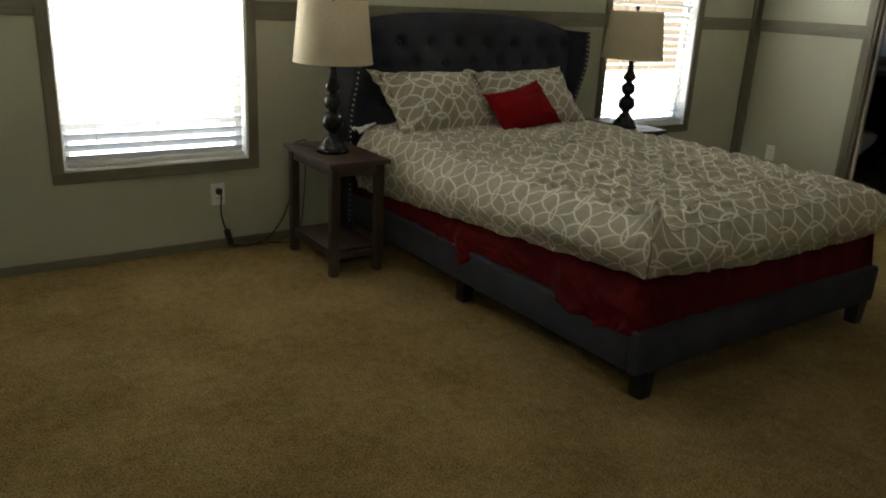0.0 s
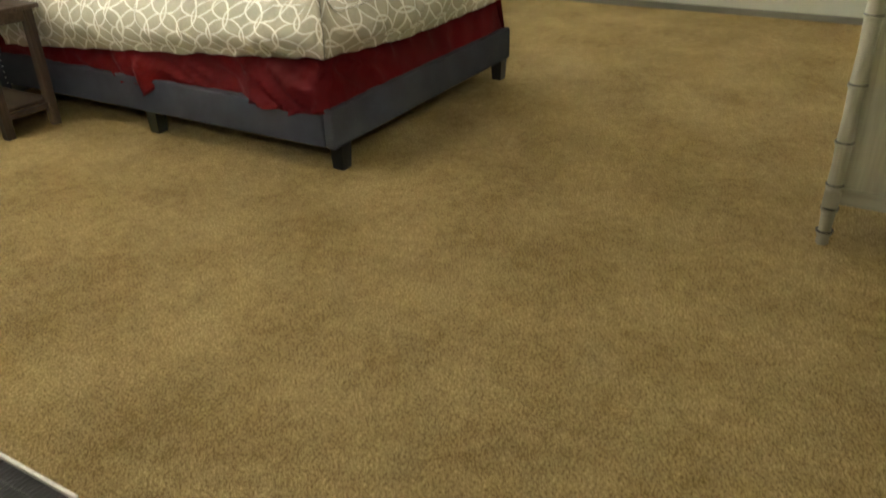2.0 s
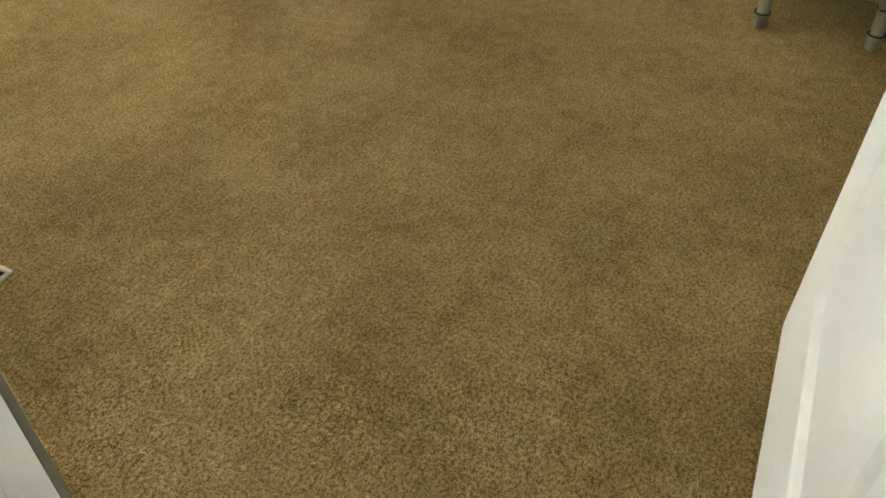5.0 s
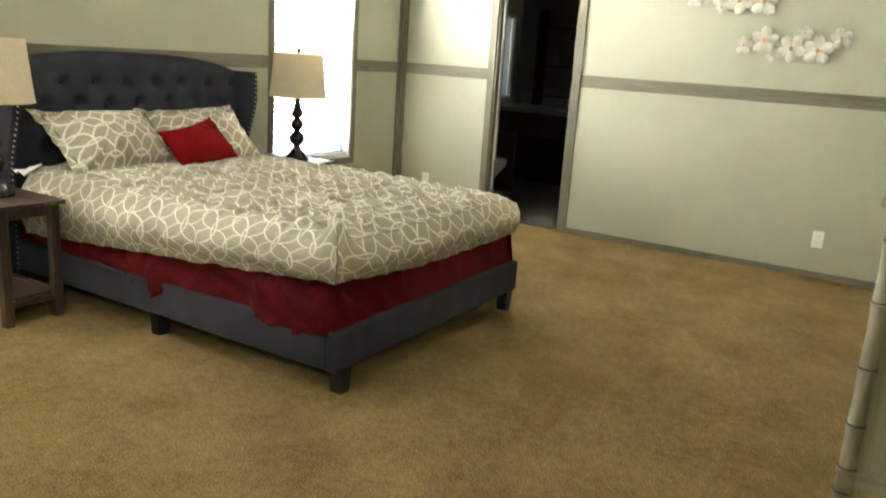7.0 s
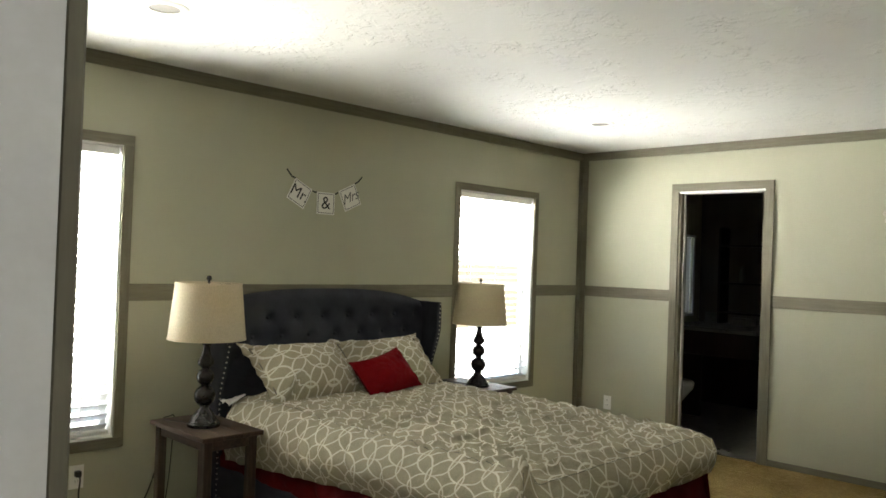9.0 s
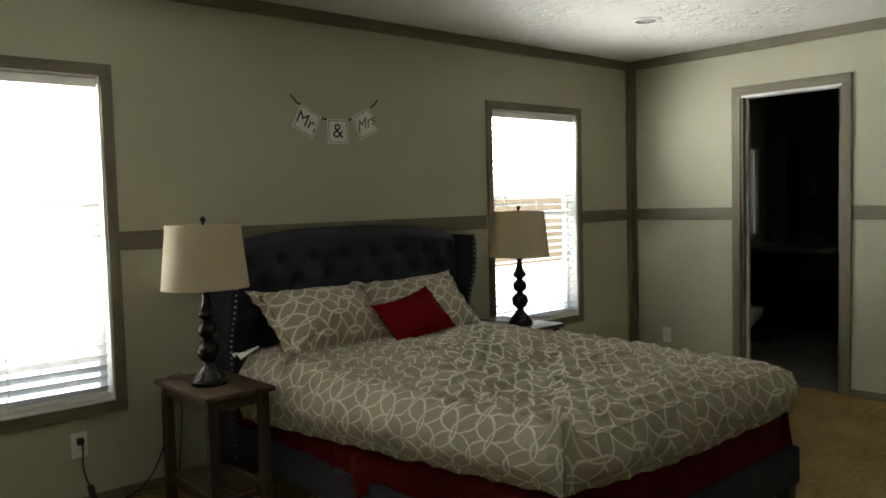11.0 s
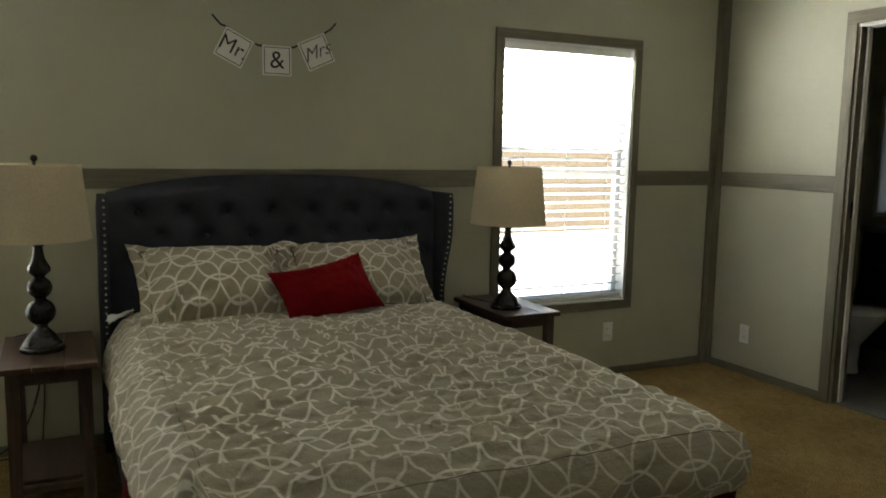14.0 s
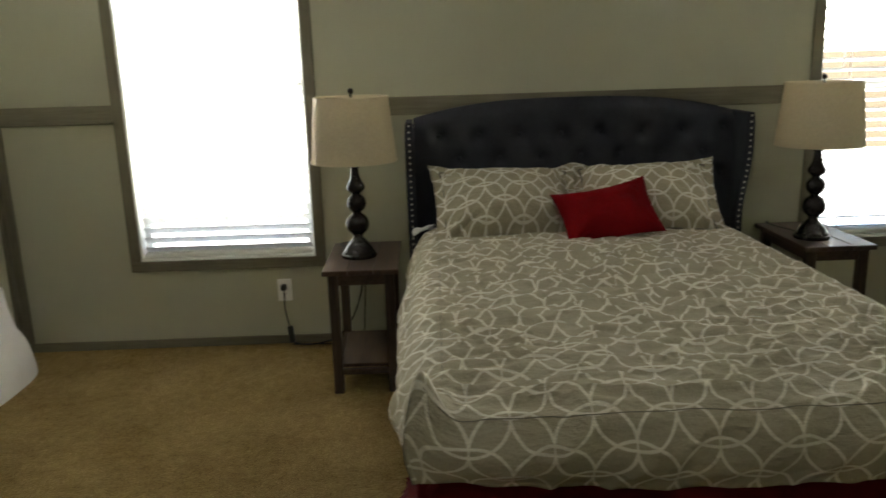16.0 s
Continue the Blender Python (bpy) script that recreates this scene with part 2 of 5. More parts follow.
BLUE = surface("blue_cloth", (0.012, 0.020, 0.16), (0.022, 0.035, 0.24), 8.0, 200.0, 0.7)
CAN = surface("recessed_can", (0.20, 0.19, 0.17), (0.28, 0.27, 0.24), 8.0, 60.0, 0.5)
MARBLE = surface("grey_marble_vinyl", (0.085, 0.080, 0.068), (0.23, 0.22, 0.19), 5.0, 18.0, 0.3, 0, 0.03)
COUNTER = surface("stone_worktop", (0.13, 0.125, 0.115), (0.22, 0.215, 0.20), 7.0, 70.0, 0.3, 0, 0.03)
ESPRESSO = wood("espresso_cabinet", (0.014, 0.008, 0.006), (0.035, 0.020, 0.014), 2, 0.4, 0.1)
PORCELAIN = surface("porcelain", (0.62, 0.61, 0.58), (0.66, 0.65, 0.62), 3.0, 30.0, 0.15, 0, 0.01)
BATH_WALL = surface("brown_bath_wall", (0.10, 0.085, 0.065), (0.14, 0.12, 0.095), 2.0, 120.0, 0.6)
CHROME = surface("chrome", (0.65, 0.65, 0.65), (0.72, 0.72, 0.72), 10.0, 100.0, 0.12, 1.0, 0.01)
MIRROR = surface("mirror", (0.86, 0.87, 0.86), (0.88, 0.89, 0.88), 1.0, 10.0, 0.08, 1.0, 0.0)
SIDING = surface("tan_fence_boards", (0.060, 0.042, 0.022), (0.085, 0.062, 0.034), 1.5, 30.0, 0.8)
DIRT = surface("pale_gravel", (0.42, 0.40, 0.36), (0.56, 0.54, 0.49), 0.6, 25.0, 0.9, 0, 0.4, 0.02)
ROOF = surface("grey_roof", (0.18, 0.17, 0.16), (0.26, 0.25, 0.23), 2.0, 40.0, 0.8)


# ---- small builders ----
def thing(name, loc, label, category, group="", kind="", turn=0):
    ob = new(name)
    ob.matrix_basis = pose(*loc, 0, 0, turn)
    ob.empty_display_size = 0.1
    return tagged(ob, label, category, group, kind)


def link(name, bm, material, smooth=False, angle=None):
    me = bpy.data.meshes.new(name)
    bmesh.ops.recalc_face_normals(bm, faces=bm.faces)
    if smooth:
        for f in bm.faces:
            f.smooth = True
        if angle:
            for e in bm.edges:
                if len(e.link_faces) == 2 and e.calc_face_angle(0) > radians(angle):
                    e.smooth = False
    bm.to_mesh(me)
    bm.free()
    me.materials.append(material)
    return new(name, me)


def part(name, bm, material, parent, label="", smooth=False, angle=None):
    ob = link(name, bm, material, smooth, angle)
    ob.parent = parent
    if label:
        ob["label"] = label
    return ob


def again(ob, loc, turn=None):
    """Another piece on the same mesh, under the same parent."""
    o = new(ob.name.split(".")[0], ob.data)
    o.parent = ob.parent
    o.matrix_basis = Matrix.Translation(loc) @ (turn or Matrix.Identity(4))
    if "label" in ob:
        o["label"] = ob["label"]
    return o


def structure(name, bm, material, label, category, smooth=False):
    return tagged(link(name, bm, material, smooth, 40 if smooth else None), label, category, "", "structure")


def add_box(bm, x0, x1, y0, y1, z0, z1, bevel=0.0, m=None, segments=1):
    size = Matrix.LocRotScale(((x0 + x1) / 2, (y0 + y1) / 2, (z0 + z1) / 2), None, (x1 - x0, y1 - y0, z1 - z0))
    made = bmesh.ops.create_cube(bm, size=1.0, matrix=(m @ size) if m else size)["verts"]
    if bevel:
        edges = {e for v in made for e in v.link_edges}
        bmesh.ops.bevel(bm, geom=list(edges), offset=bevel, segments=segments, affect="EDGES", profile=0.5)
    return bm


def box(x0, x1, y0, y1, z0, z1, bevel=0.0, m=None, segments=1):
    return add_box(bmesh.new(), x0, x1, y0, y1, z0, z1, bevel, m, segments)


def add_lathe(bm, profile, steps=20, cx=0.0, cy=0.0, cap=True):
    """A turned solid about the z axis: profile of (radius, z) from bottom to top."""
    rings = []
    for r, z in profile:
        rings.append([bm.verts.new((cx + r * math.cos(2 * math.pi * i / steps), cy + r * math.sin(2 * math.pi * i / steps), z)) for i in range(steps)])
    for a, b in zip(rings, rings[1:]):
        for i in range(steps):
            j = (i + 1) % steps
            bm.faces.new((a[i], a[j], b[j], b[i]))
    if cap:
        bm.faces.new(rings[0][::-1])
        bm.faces.new(rings[-1])
    return bm


def lathe(profile, steps=20, cx=0.0, cy=0.0, cap=True):
    return add_lathe(bmesh.new(), profile, steps, cx, cy, cap)


def tube(points, radius, steps=8):
    """A round cord through the points, smoothed."""
    pts = [Vector(p) for p in points]
    dense = []
    for i in range(len(pts) - 1):
        p0, p1, p2, p3 = pts[max(i - 1, 0)], pts[i], pts[i + 1], pts[min(i + 2, len(pts) - 1)]
        for s in range(8):
            t = s / 8
            dense.append(0.5 * ((2 * p1) + (p2 - p0) * t + (2 * p0 - 5 * p1 + 4 * p2 - p3) * t * t + (3 * p1 - p0 - 3 * p2 + p3) * t ** 3))
    dense.append(pts[-1])
    bm = bmesh.new()
    rings = []
    for i, p in enumerate(dense):
        d = (dense[min(i + 1, len(dense) - 1)] - dense[max(i - 1, 0)]).normalized()
        side = d.cross(Vector((0, 0, 1))) if abs(d.z) < 0.95 else d.cross(Vector((1, 0, 0)))
        side.normalize()
        up = side.cross(d)
        rings.append([bm.verts.new(p + radius * (math.cos(2 * math.pi * k / steps) * side + math.sin(2 * math.pi * k / steps) * up)) for k in range(steps)])
    for a, b in zip(rings, rings[1:]):
        for k in range(steps):
            j = (k + 1) % steps
            bm.faces.new((a[k], a[j], b[j], b[k]))
    bm.faces.new(rings[0][::-1])
    bm.faces.new(rings[-1])
    return bm


def wall_cells(along, lo, hi, near, far, top, holes, bottom=0.0):
    """A wall with openings. along: 'x' or 'y'; near, far: its two faces; holes: (from, to, z0, z1)."""
    us = sorted({lo, hi, *[h[0] for h in holes], *[h[1] for h in holes]})
    zs = sorted({bottom, top, *[h[2] for h in holes if h[2] > bottom], *[h[3] for h in holes]})
    bm = bmesh.new()

    def solid(i, j):
        if not (0 <= i < len(us) - 1 and 0 <= j < len(zs) - 1):
            return False
        u, z = (us[i] + us[i + 1]) / 2, (zs[j] + zs[j + 1]) / 2
        return not any(h[0] < u < h[1] and h[2] < z < h[3] for h in holes)

    def p(u, d, z):
        return bm.verts.new((u, d, z) if along == "x" else (d, u, z))

    for i in range(len(us) - 1):
        for j in range(len(zs) - 1):
            if not solid(i, j):
                continue
            u0, u1, z0, z1 = us[i], us[i + 1], zs[j], zs[j + 1]
            for d in (near, far):
                bm.faces.new([p(u0, d, z0), p(u1, d, z0), p(u1, d, z1), p(u0, d, z1)])
            if not solid(i - 1, j):
                bm.faces.new([p(u0, near, z0), p(u0, far, z0), p(u0, far, z1), p(u0, near, z1)])
            if not solid(i + 1, j):
                bm.faces.new([p(u1, near, z0), p(u1, far, z0), p(u1, far, z1), p(u1, near, z1)])
            if not solid(i, j - 1):
                bm.faces.new([p(u0, near, z0), p(u1, near, z0), p(u1, far, z0), p(u0, far, z0)])
            if not solid(i, j + 1):
                bm.faces.new([p(u0, near, z1), p(u1, near, z1), p(u1, far, z1), p(u0, far, z1)])
    bmesh.ops.remove_doubles(bm, verts=bm.verts, dist=0.0005)
    return bm


def smooth_step(a, b, x):
    t = min(max((x - a) / (b - a), 0.0), 1.0)
    return t * t * (3 - 2 * t)


def wob(x, y, z=0.0, s=1.0):
    return noise.noise(Vector((x * s, y * s, z * s)))


# ---- the room's shell ----
XW, XE, YN, YS, HC = -2.745, 2.898, 0.0, -4.42, 2.41
WIN = ((-2.147, -1.163), (1.260, 2.256))      # outer edges of the window casings
WZ0, WZ1 = 0.410, 2.008
CAS = 0.052                                   # width of window casing
D_BATH = (-1.632, -0.938)                     # bathroom doorway, along y
D_HALL = (-4.305, -3.480)                     # hall doorway, along y
DOOR_H = 2.040
BATHWIN = (4.50, 5.02, 0.95, 1.76)

structure("floor", box(-4.4, 5.3, -5.6, 0.12, -0.12, 0.0), CARPET, "tan cut-pile carpet with worn, brushed patches", "carpet")
structure("ceiling", box(-4.4, 5.3, -5.6, 0.12, HC, HC + 0.1), CEIL, "off-white ceiling with a knockdown plaster texture", "ceiling")
holes_n = [(a + CAS, b - CAS, WZ0 + CAS, WZ1 - CAS) for a, b in WIN] + [BATHWIN]
structure("wall_north", wall_cells("x", -4.4, 5.3, 0.0, 0.12, HC, holes_n), WALL, "pale grey-green vinyl wall with two windows", "wall")
structure("wall_east", wall_cells("y", -5.6, 0.0, XE, XE + 0.10, HC, [(D_BATH[0], D_BATH[1], 0.0, DOOR_H)]), WALL, "pale grey-green vinyl wall with the bathroom doorway", "wall")
structure("wall_west", wall_cells("y", -5.6, 0.0, XW - 0.10, XW, HC, [(D_HALL[0], D_HALL[1], 0.0, DOOR_H)]), WALL, "pale grey-green vinyl wall with the hall doorway", "wall")
structure("wall_south", box(XW, XE, YS - 0.1, YS, 0.0, HC), WALL, "pale grey-green vinyl wall behind the dresser", "wall")
structure("wall_hall_west", box(-4.4, -4.3, -5.6, 0.0, 0.0, HC), WALL, "plain pale grey-green hall wall", "wall")
structure("wall_hall_north", box(-4.3, XW - 0.1, -2.0, -1.9, 0.0, HC), WALL, "plain pale grey-green hall wall", "wall")
structure("wall_hall_south", box(-4.3, XW - 0.1, -5.6, -5.5, 0.0, HC), WALL, "plain pale grey-green hall wall", "wall")

# flat trim boards: crown, chair rail, corner boards, baseboard
T = 0.012
RAIL0, RAIL1 = 1.156, 1.245
CROWN = HC - 0.068


def board(name, x0, x1, y0, y1, z0, z1, material, label):
    return structure(name, box(x0, x1, y0, y1, z0, z1, 0.002), material, label, "trim")


TL = "flat taupe-grey wooden trim board"
board("trim_crown_north", XW, XE, -0.022, 0.0, CROWN, HC, TRIM, TL)
board("trim_crown_east", XE - 0.022, XE, YS, -0.022, CROWN, HC, TRIM_Y, TL)
board("trim_crown_west", XW, XW + 0.022, YS, -0.022, CROWN, HC, TRIM_Y, TL)
board("trim_crown_south", XW + 0.022, XE - 0.022, YS, YS + 0.022, CROWN, HC, TRIM, TL)
board("trim_corner_north_east", XE - 0.058, XE, -T - 0.004, 0.0, 0.0, CROWN, TRIM_V, TL)
board("trim_corner_east", XE - T - 0.004, XE, -0.062, -T - 0.004, 0.0, CROWN, TRIM_V, TL)
board("trim_corner_north_west", XW, XW + 0.053, -T - 0.004, 0.0, 0.0, CROWN, TRIM_V, TL)
board("trim_corner_west", XW, XW + T + 0.004, -0.060, -T - 0.004, 0.0, CROWN, TRIM_V, TL)
for name, x0, x1 in (("trim_rail_north_west", XW + 0.053, WIN[0][0]), ("trim_rail_north", WIN[0][1], WIN[1][0]), ("trim_rail_north_east", WIN[1][1], XE - 0.058)):
    board(name, x0, x1, -T, 0.0, RAIL0, RAIL1, TRIM, "taupe-grey chair rail board")
board("trim_rail_east", XE - T, XE, D_BATH[1] + 0.062, -0.062, RAIL0, RAIL1, TRIM_Y, "taupe-grey chair rail board")
board("trim_rail_east_long", XE - T, XE, YS, D_BATH[0] - 0.062, RAIL0, RAIL1, TRIM_Y, "taupe-grey chair rail board")
board("trim_rail_west", XW, XW + T, D_HALL[1] + 0.06, -0.060, RAIL0, RAIL1, TRIM_Y, "taupe-grey chair rail board")
board("trim_rail_south", XW, XE - T, YS, YS + T, RAIL0, RAIL1, TRIM, "taupe-grey chair rail board")
BASE = 0.046
board("baseboard_north", XW + 0.053, XE - 0.058, -T, 0.0, 0.0, BASE, TRIM, "low taupe-grey baseboard above the carpet")
board("baseboard_east", XE - T, XE, D_BATH[1] + 0.062, -0.062, 0.0, BASE, TRIM_Y, "low taupe-grey baseboard above the carpet")
board("baseboard_east_long", XE - T, XE, YS, D_BATH[0] - 0.062, 0.0, BASE, TRIM_Y, "low taupe-grey baseboard above the carpet")
board("baseboard_west", XW, XW + T, D_HALL[1] + 0.06, -0.060, 0.0, BASE, TRIM_Y, "low taupe-grey baseboard above the carpet")
board("baseboard_south", XW + 0.05, XE - T, YS, YS + T, 0.0, BASE, TRIM, "low taupe-grey baseboard above the carpet")


# ---- windows with their casings and blinds ----
def window(name, x0, x1, z0, z1):
    w = thing(name, ((x0 + x1) / 2, 0.0, z0), "white vinyl single-hung window in a taupe-grey casing", "window", "", "structure")
    h, a = z1 - z0, (x1 - x0) / 2
    t = 0.016
    part("casing_top", box(-a, a, -t, 0, h - CAS, h, 0.002), TRIM, w)
    part("casing_bottom", box(-a, a, -t, 0, 0, CAS, 0.002), TRIM, w)
    for s in (-1, 1):
        part("casing_side", box(min(s * a, s * (a - CAS)), max(s * a, s * (a - CAS)), -t, 0, CAS, h - CAS, 0.002), TRIM_V, w)
    i = a - CAS
    b, c = CAS, h - CAS
    # white reveal and outer frame
    for s in (-1, 1):
        part("reveal", box(min(s * i, s * (i - 0.008)), max(s * i, s * (i - 0.008)), -0.002, 0.115, b + 0.008, c - 0.008), VINYL, w)
    part("reveal", box(-i, i, -0.002, 0.115, c - 0.008, c), VINYL, w)
    part("sill", box(-i, i, -0.006, 0.115, b, b + 0.012, 0.002), VINYL, w)
    f = 0.035
    j = i - 0.008
    fr = bmesh.new()
    add_box(fr, -j, -j + f, 0.070, 0.108, b + 0.012, c - 0.008, 0.003)
    add_box(fr, j - f, j, 0.070, 0.108, b + 0.012, c - 0.008, 0.003)
    add_box(fr, -j + f, j - f, 0.070, 0.108, b + 0.012, b + 0.012 + f, 0.003)
    add_box(fr, -j + f, j - f, 0.070, 0.108, c - 0.008 - f, c - 0.008, 0.003)
    mid = (b + c) / 2 + 0.03
    add_box(fr, -j + f, j - f, 0.074, 0.104, mid - 0.02, mid + 0.02, 0.003)
    frame_ob = part("window_frame", fr, VINYL, w)
    for lo, hi in ((b + 0.012 + f, mid - 0.02), (mid + 0.02, c - 0.008 - f)):
        pane = part("pane", box(-j + f, j - f, 0.087, 0.091, lo, hi), GLASS, w)
        pane.visible_shadow = False
    part("outer_sill", box(-i, i, 0.120, 0.17, b - 0.03, b + 0.01, 0.004), SIDING, w, "tan outer sill in the sun")
    return w


def blind(x0, x1, z0, z1, tilt, label):
    """Horizontal slatted blind hung inside the casing."""
    cx, a = (x0 + x1) / 2, (x1 - x0) / 2 - CAS - 0.016
    top, low = z1 - CAS - 0.012, z0 + CAS + 0.016
    bl = thing("window_blind", (cx, 0.036, low), label, "blind", "slatted blinds in the windows")
    h = top - low
    part("headrail", box(-a, a, -0.028, 0.028, h - 0.042, h, 0.003), PLATE, bl)
    part("bottom_rail", box(-a, a, -0.026, 0.026, 0.0, 0.022, 0.006, None, 2), PLATE, bl)
    sl = bmesh.new()
    rows = []
    for k in range(7):
        y = -0.025 + 0.05 * k / 6
        z = 0.0022 * (1 - (y / 0.025) ** 2)
        rows.append([sl.verts.new((s * a * 0.996, y, z + d)) for d in (0.0, 0.0026) for s in (-1, 1)])
    for p, q in zip(rows, rows[1:]):
        sl.faces.new((p[0], p[1], q[1], q[0]))
        sl.faces.new((p[2], q[2], q[3], p[3]))
        sl.faces.new((p[0], q[0], q[2], p[2]))
        sl.faces.new((p[1], p[3], q[3], q[1]))
    sl.faces.new(rows[0])
    sl.faces.new(rows[-1])
    n = int((h - 0.075) / 0.0485)
    pitch = (h - 0.075) / n
    rng = random.Random(int(100 * x1) + 7)
    first = None
    for k in range(n + 1):
        z = 0.034 + pitch * k
        turn = Matrix.Rotation(radians(tilt + rng.uniform(-0.7, 0.7)), 4, "X") @ Matrix.Rotation(radians(rng.uniform(-0.05, 0.05)), 4, "Y")
        if first is None:
            first = part("slat", sl, SLAT, bl, "", True, 50)
            first.matrix_basis = Matrix.Translation((0, 0, z)) @ turn
        else:
            again(first, (0, 0, z), turn)
    for cxx in (-a + 0.14, 0.0, a - 0.14):
        part("ladder_cord", tube([(cxx, -0.026, 0.02), (cxx, -0.0265, h / 2), (cxx, -0.026, h - 0.03)], 0.0022, 6), CORD, bl)
    part("wand", tube([(-a + 0.10, -0.036, h - 0.04), (-a + 0.10, -0.038, h - 0.3), (-a + 0.10, -0.036, h - 0.62)], 0.0035, 6), PLATE, bl)
    return bl


for k, (a, b) in enumerate(WIN):
    window(("window_1", "window_2")[k], a, b, WZ0, WZ1)
blind(WIN[0][0], WIN[0][1], WZ0, WZ1, -44, "white slatted blind lowered over the window, slats half open")
blind(WIN[1][0], WIN[1][1], WZ0, WZ1, -20, "white slatted blind lowered over the window, slats open")

# ---- doorways ----
bd = thing("door_2", (XE, D_BATH[0], 0.0), "bathroom doorway with a taupe-grey casing and white jamb", "doorway", "", "structure")
dw = D_BATH[1] - D_BATH[0]
for y0, y1 in ((-0.062, 0.0), (dw, dw + 0.062)):
    part("casing_side", box(-0.016, 0, y0, y1, 0, DOOR_H, 0.002), TRIM_V, bd)
part("casing_top", box(-0.016, 0, -0.062, dw + 0.062, DOOR_H, DOOR_H + 0.062, 0.002), TRIM_Y, bd)
for y0, y1 in ((0.0, 0.018), (dw - 0.018, dw)):
    part("jamb", box(-0.004, 0.104, y0, y1, 0, DOOR_H - 0.018), TRIM_V, bd)
part("jamb_head", box(-0.004, 0.104, 0.0, dw, DOOR_H - 0.018, DOOR_H), WHITE, bd, "white door head")
part("stop", box(0.04, 0.07, dw - 0.030, dw - 0.018, 0, DOOR_H - 0.018, 0.002), WHITE, bd)
part("hinge_plate", box(0.020, 0.034, dw - 0.024, dw - 0.018, 1.02, 1.11, 0.001), PULL, bd, "dark strike plate")

hd = thing("door_1", (XW, D_HALL[0], 0.0), "open white panelled bedroom door and its white jamb with taupe-grey casing", "door", "", "structure")
hw = D_HALL[1] - D_HALL[0]
for x0, x1 in ((0.0, 0.014), (-0.114, -0.10)):
    part("casing_side", box(x0, x1, hw, hw + 0.06, 0, DOOR_H, 0.002), TRIM_V, hd)
    part("casing_side", box(x0, x1, -0.06, 0.0, 0, DOOR_H, 0.002), TRIM_V, hd)
    part("casing_top", box(x0, x1, -0.06, hw + 0.06, DOOR_H, DOOR_H + 0.06, 0.002), TRIM_Y, hd)
part("jamb", box(-0.098, -0.001, hw - 0.004, hw - 0.0001, 0, DOOR_H), WHITE, hd)
part("jamb", box(-0.098, -0.001, 0.0001, 0.004, 0, DOOR_H), WHITE, hd)
part("jamb_head", box(-0.098, -0.008, 0.004, hw - 0.004, DOOR_H - 0.004, DOOR_H), WHITE, hd)
part("stop", box(-0.070, -0.052, hw - 0.014, hw - 0.004, 0, DOOR_H - 0.004, 0.002), WHITE, hd)


def panel_door(wide, tall, thick):
    """Moulded door leaf: a slab with two recessed panels on each face."""
    bm = bmesh.new()
    panels = [(0.180, wide - 0.180, 0.245, 0.86), (0.180, wide - 0.180, 1.02, tall - 0.17)]
    xs = sorted({0, wide, 0.180, wide - 0.180})
    zs = sorted({0, tall, *[p[2] for p in panels], *[p[3] for p in panels]})
    for y, s in ((0.0, 1), (-thick, -1)):
        for i in range(len(xs) - 1):
            for j in range(len(zs) - 1):
                q = (xs[i], xs[i + 1], zs[j], zs[j + 1])
                if q in [tuple(p) for p in panels]:
                    rings = [(0.0, 0.0), (0.006, -0.004), (0.026, -0.012), (0.034, -0.012), (0.052, -0.004)]
                    prev = None
                    for inset, d in rings:
                        loop = [bm.verts.new((px, y + s * d, pz)) for px, pz in ((q[0] + inset, q[2] + inset), (q[1] - inset, q[2] + inset), (q[1] - inset, q[3] - inset), (q[0] + inset, q[3] - inset))]
                        if prev:
                            for a in range(4):
                                bm.faces.new((prev[a], prev[(a + 1) % 4], loop[(a + 1) % 4], loop[a]))
                        prev = loop
                    bm.faces.new(prev)
                else:
                    bm.faces.new([bm.verts.new((px, y, pz)) for px, pz in ((q[0], q[2]), (q[1], q[2]), (q[1], q[3]), (q[0], q[3]))])
    for a, b in (((0, 0), (wide, 0)), ((wide, 0), (wide, tall)), ((wide, tall), (0, tall)), ((0, tall), (0, 0))):
        bm.faces.new([bm.verts.new((a[0], 0, a[1])), bm.verts.new((b[0], 0, b[1])), bm.verts.new((b[0], -thick, b[1])), bm.verts.new((a[0], -thick, a[1]))])
    bmesh.ops.remove_doubles(bm, verts=bm.verts, dist=0.0004)
    return bm


leaf = part("leaf", panel_door(0.945, 2.02, 0.035), WHITE, hd, "white moulded door leaf standing open")
leaf.matrix_basis = pose(0.024, 0.004, 0.008, 0, 0, 1.6)
knob = part("knob", lathe([(0.026, 0), (0.026, 0.008), (0.012, 0.012), (0.012, 0.03), (0.026, 0.042), (0.028, 0.055), (0.018, 0.066), (0.004, 0.069)], 18), NAIL, leaf, "satin nickel knob", True, 40)
knob.matrix_basis = pose(0.845, 0.0, 0.93, -90, 0, 0)
for z in (0.2, 1.0, 1.8):
    part("hinge", lathe([(0.006, z), (0.006, z + 0.09)], 10, 0.016, 0.004), NAIL, hd)

# dark cord colour that stands for the shade in stitched creases
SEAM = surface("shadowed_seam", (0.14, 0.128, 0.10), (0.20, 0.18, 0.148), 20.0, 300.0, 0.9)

# ---- bed ----
BX0, BX1, BY0 = -0.712, 0.836, -2.272       # outer faces of the bed frame
bed = thing("bed", (0.062, -1.15, 0.0), "charcoal upholstered bed frame with a tufted wingback headboard", "bed")
OX, OY = 0.062, -1.15


def bl(x0, x1, y0, y1, z0, z1, bevel=0.0, seg=1):
    return box(x0 - OX, x1 - OX, y0 - OY, y1 - OY, z0, z1, bevel, None, seg)


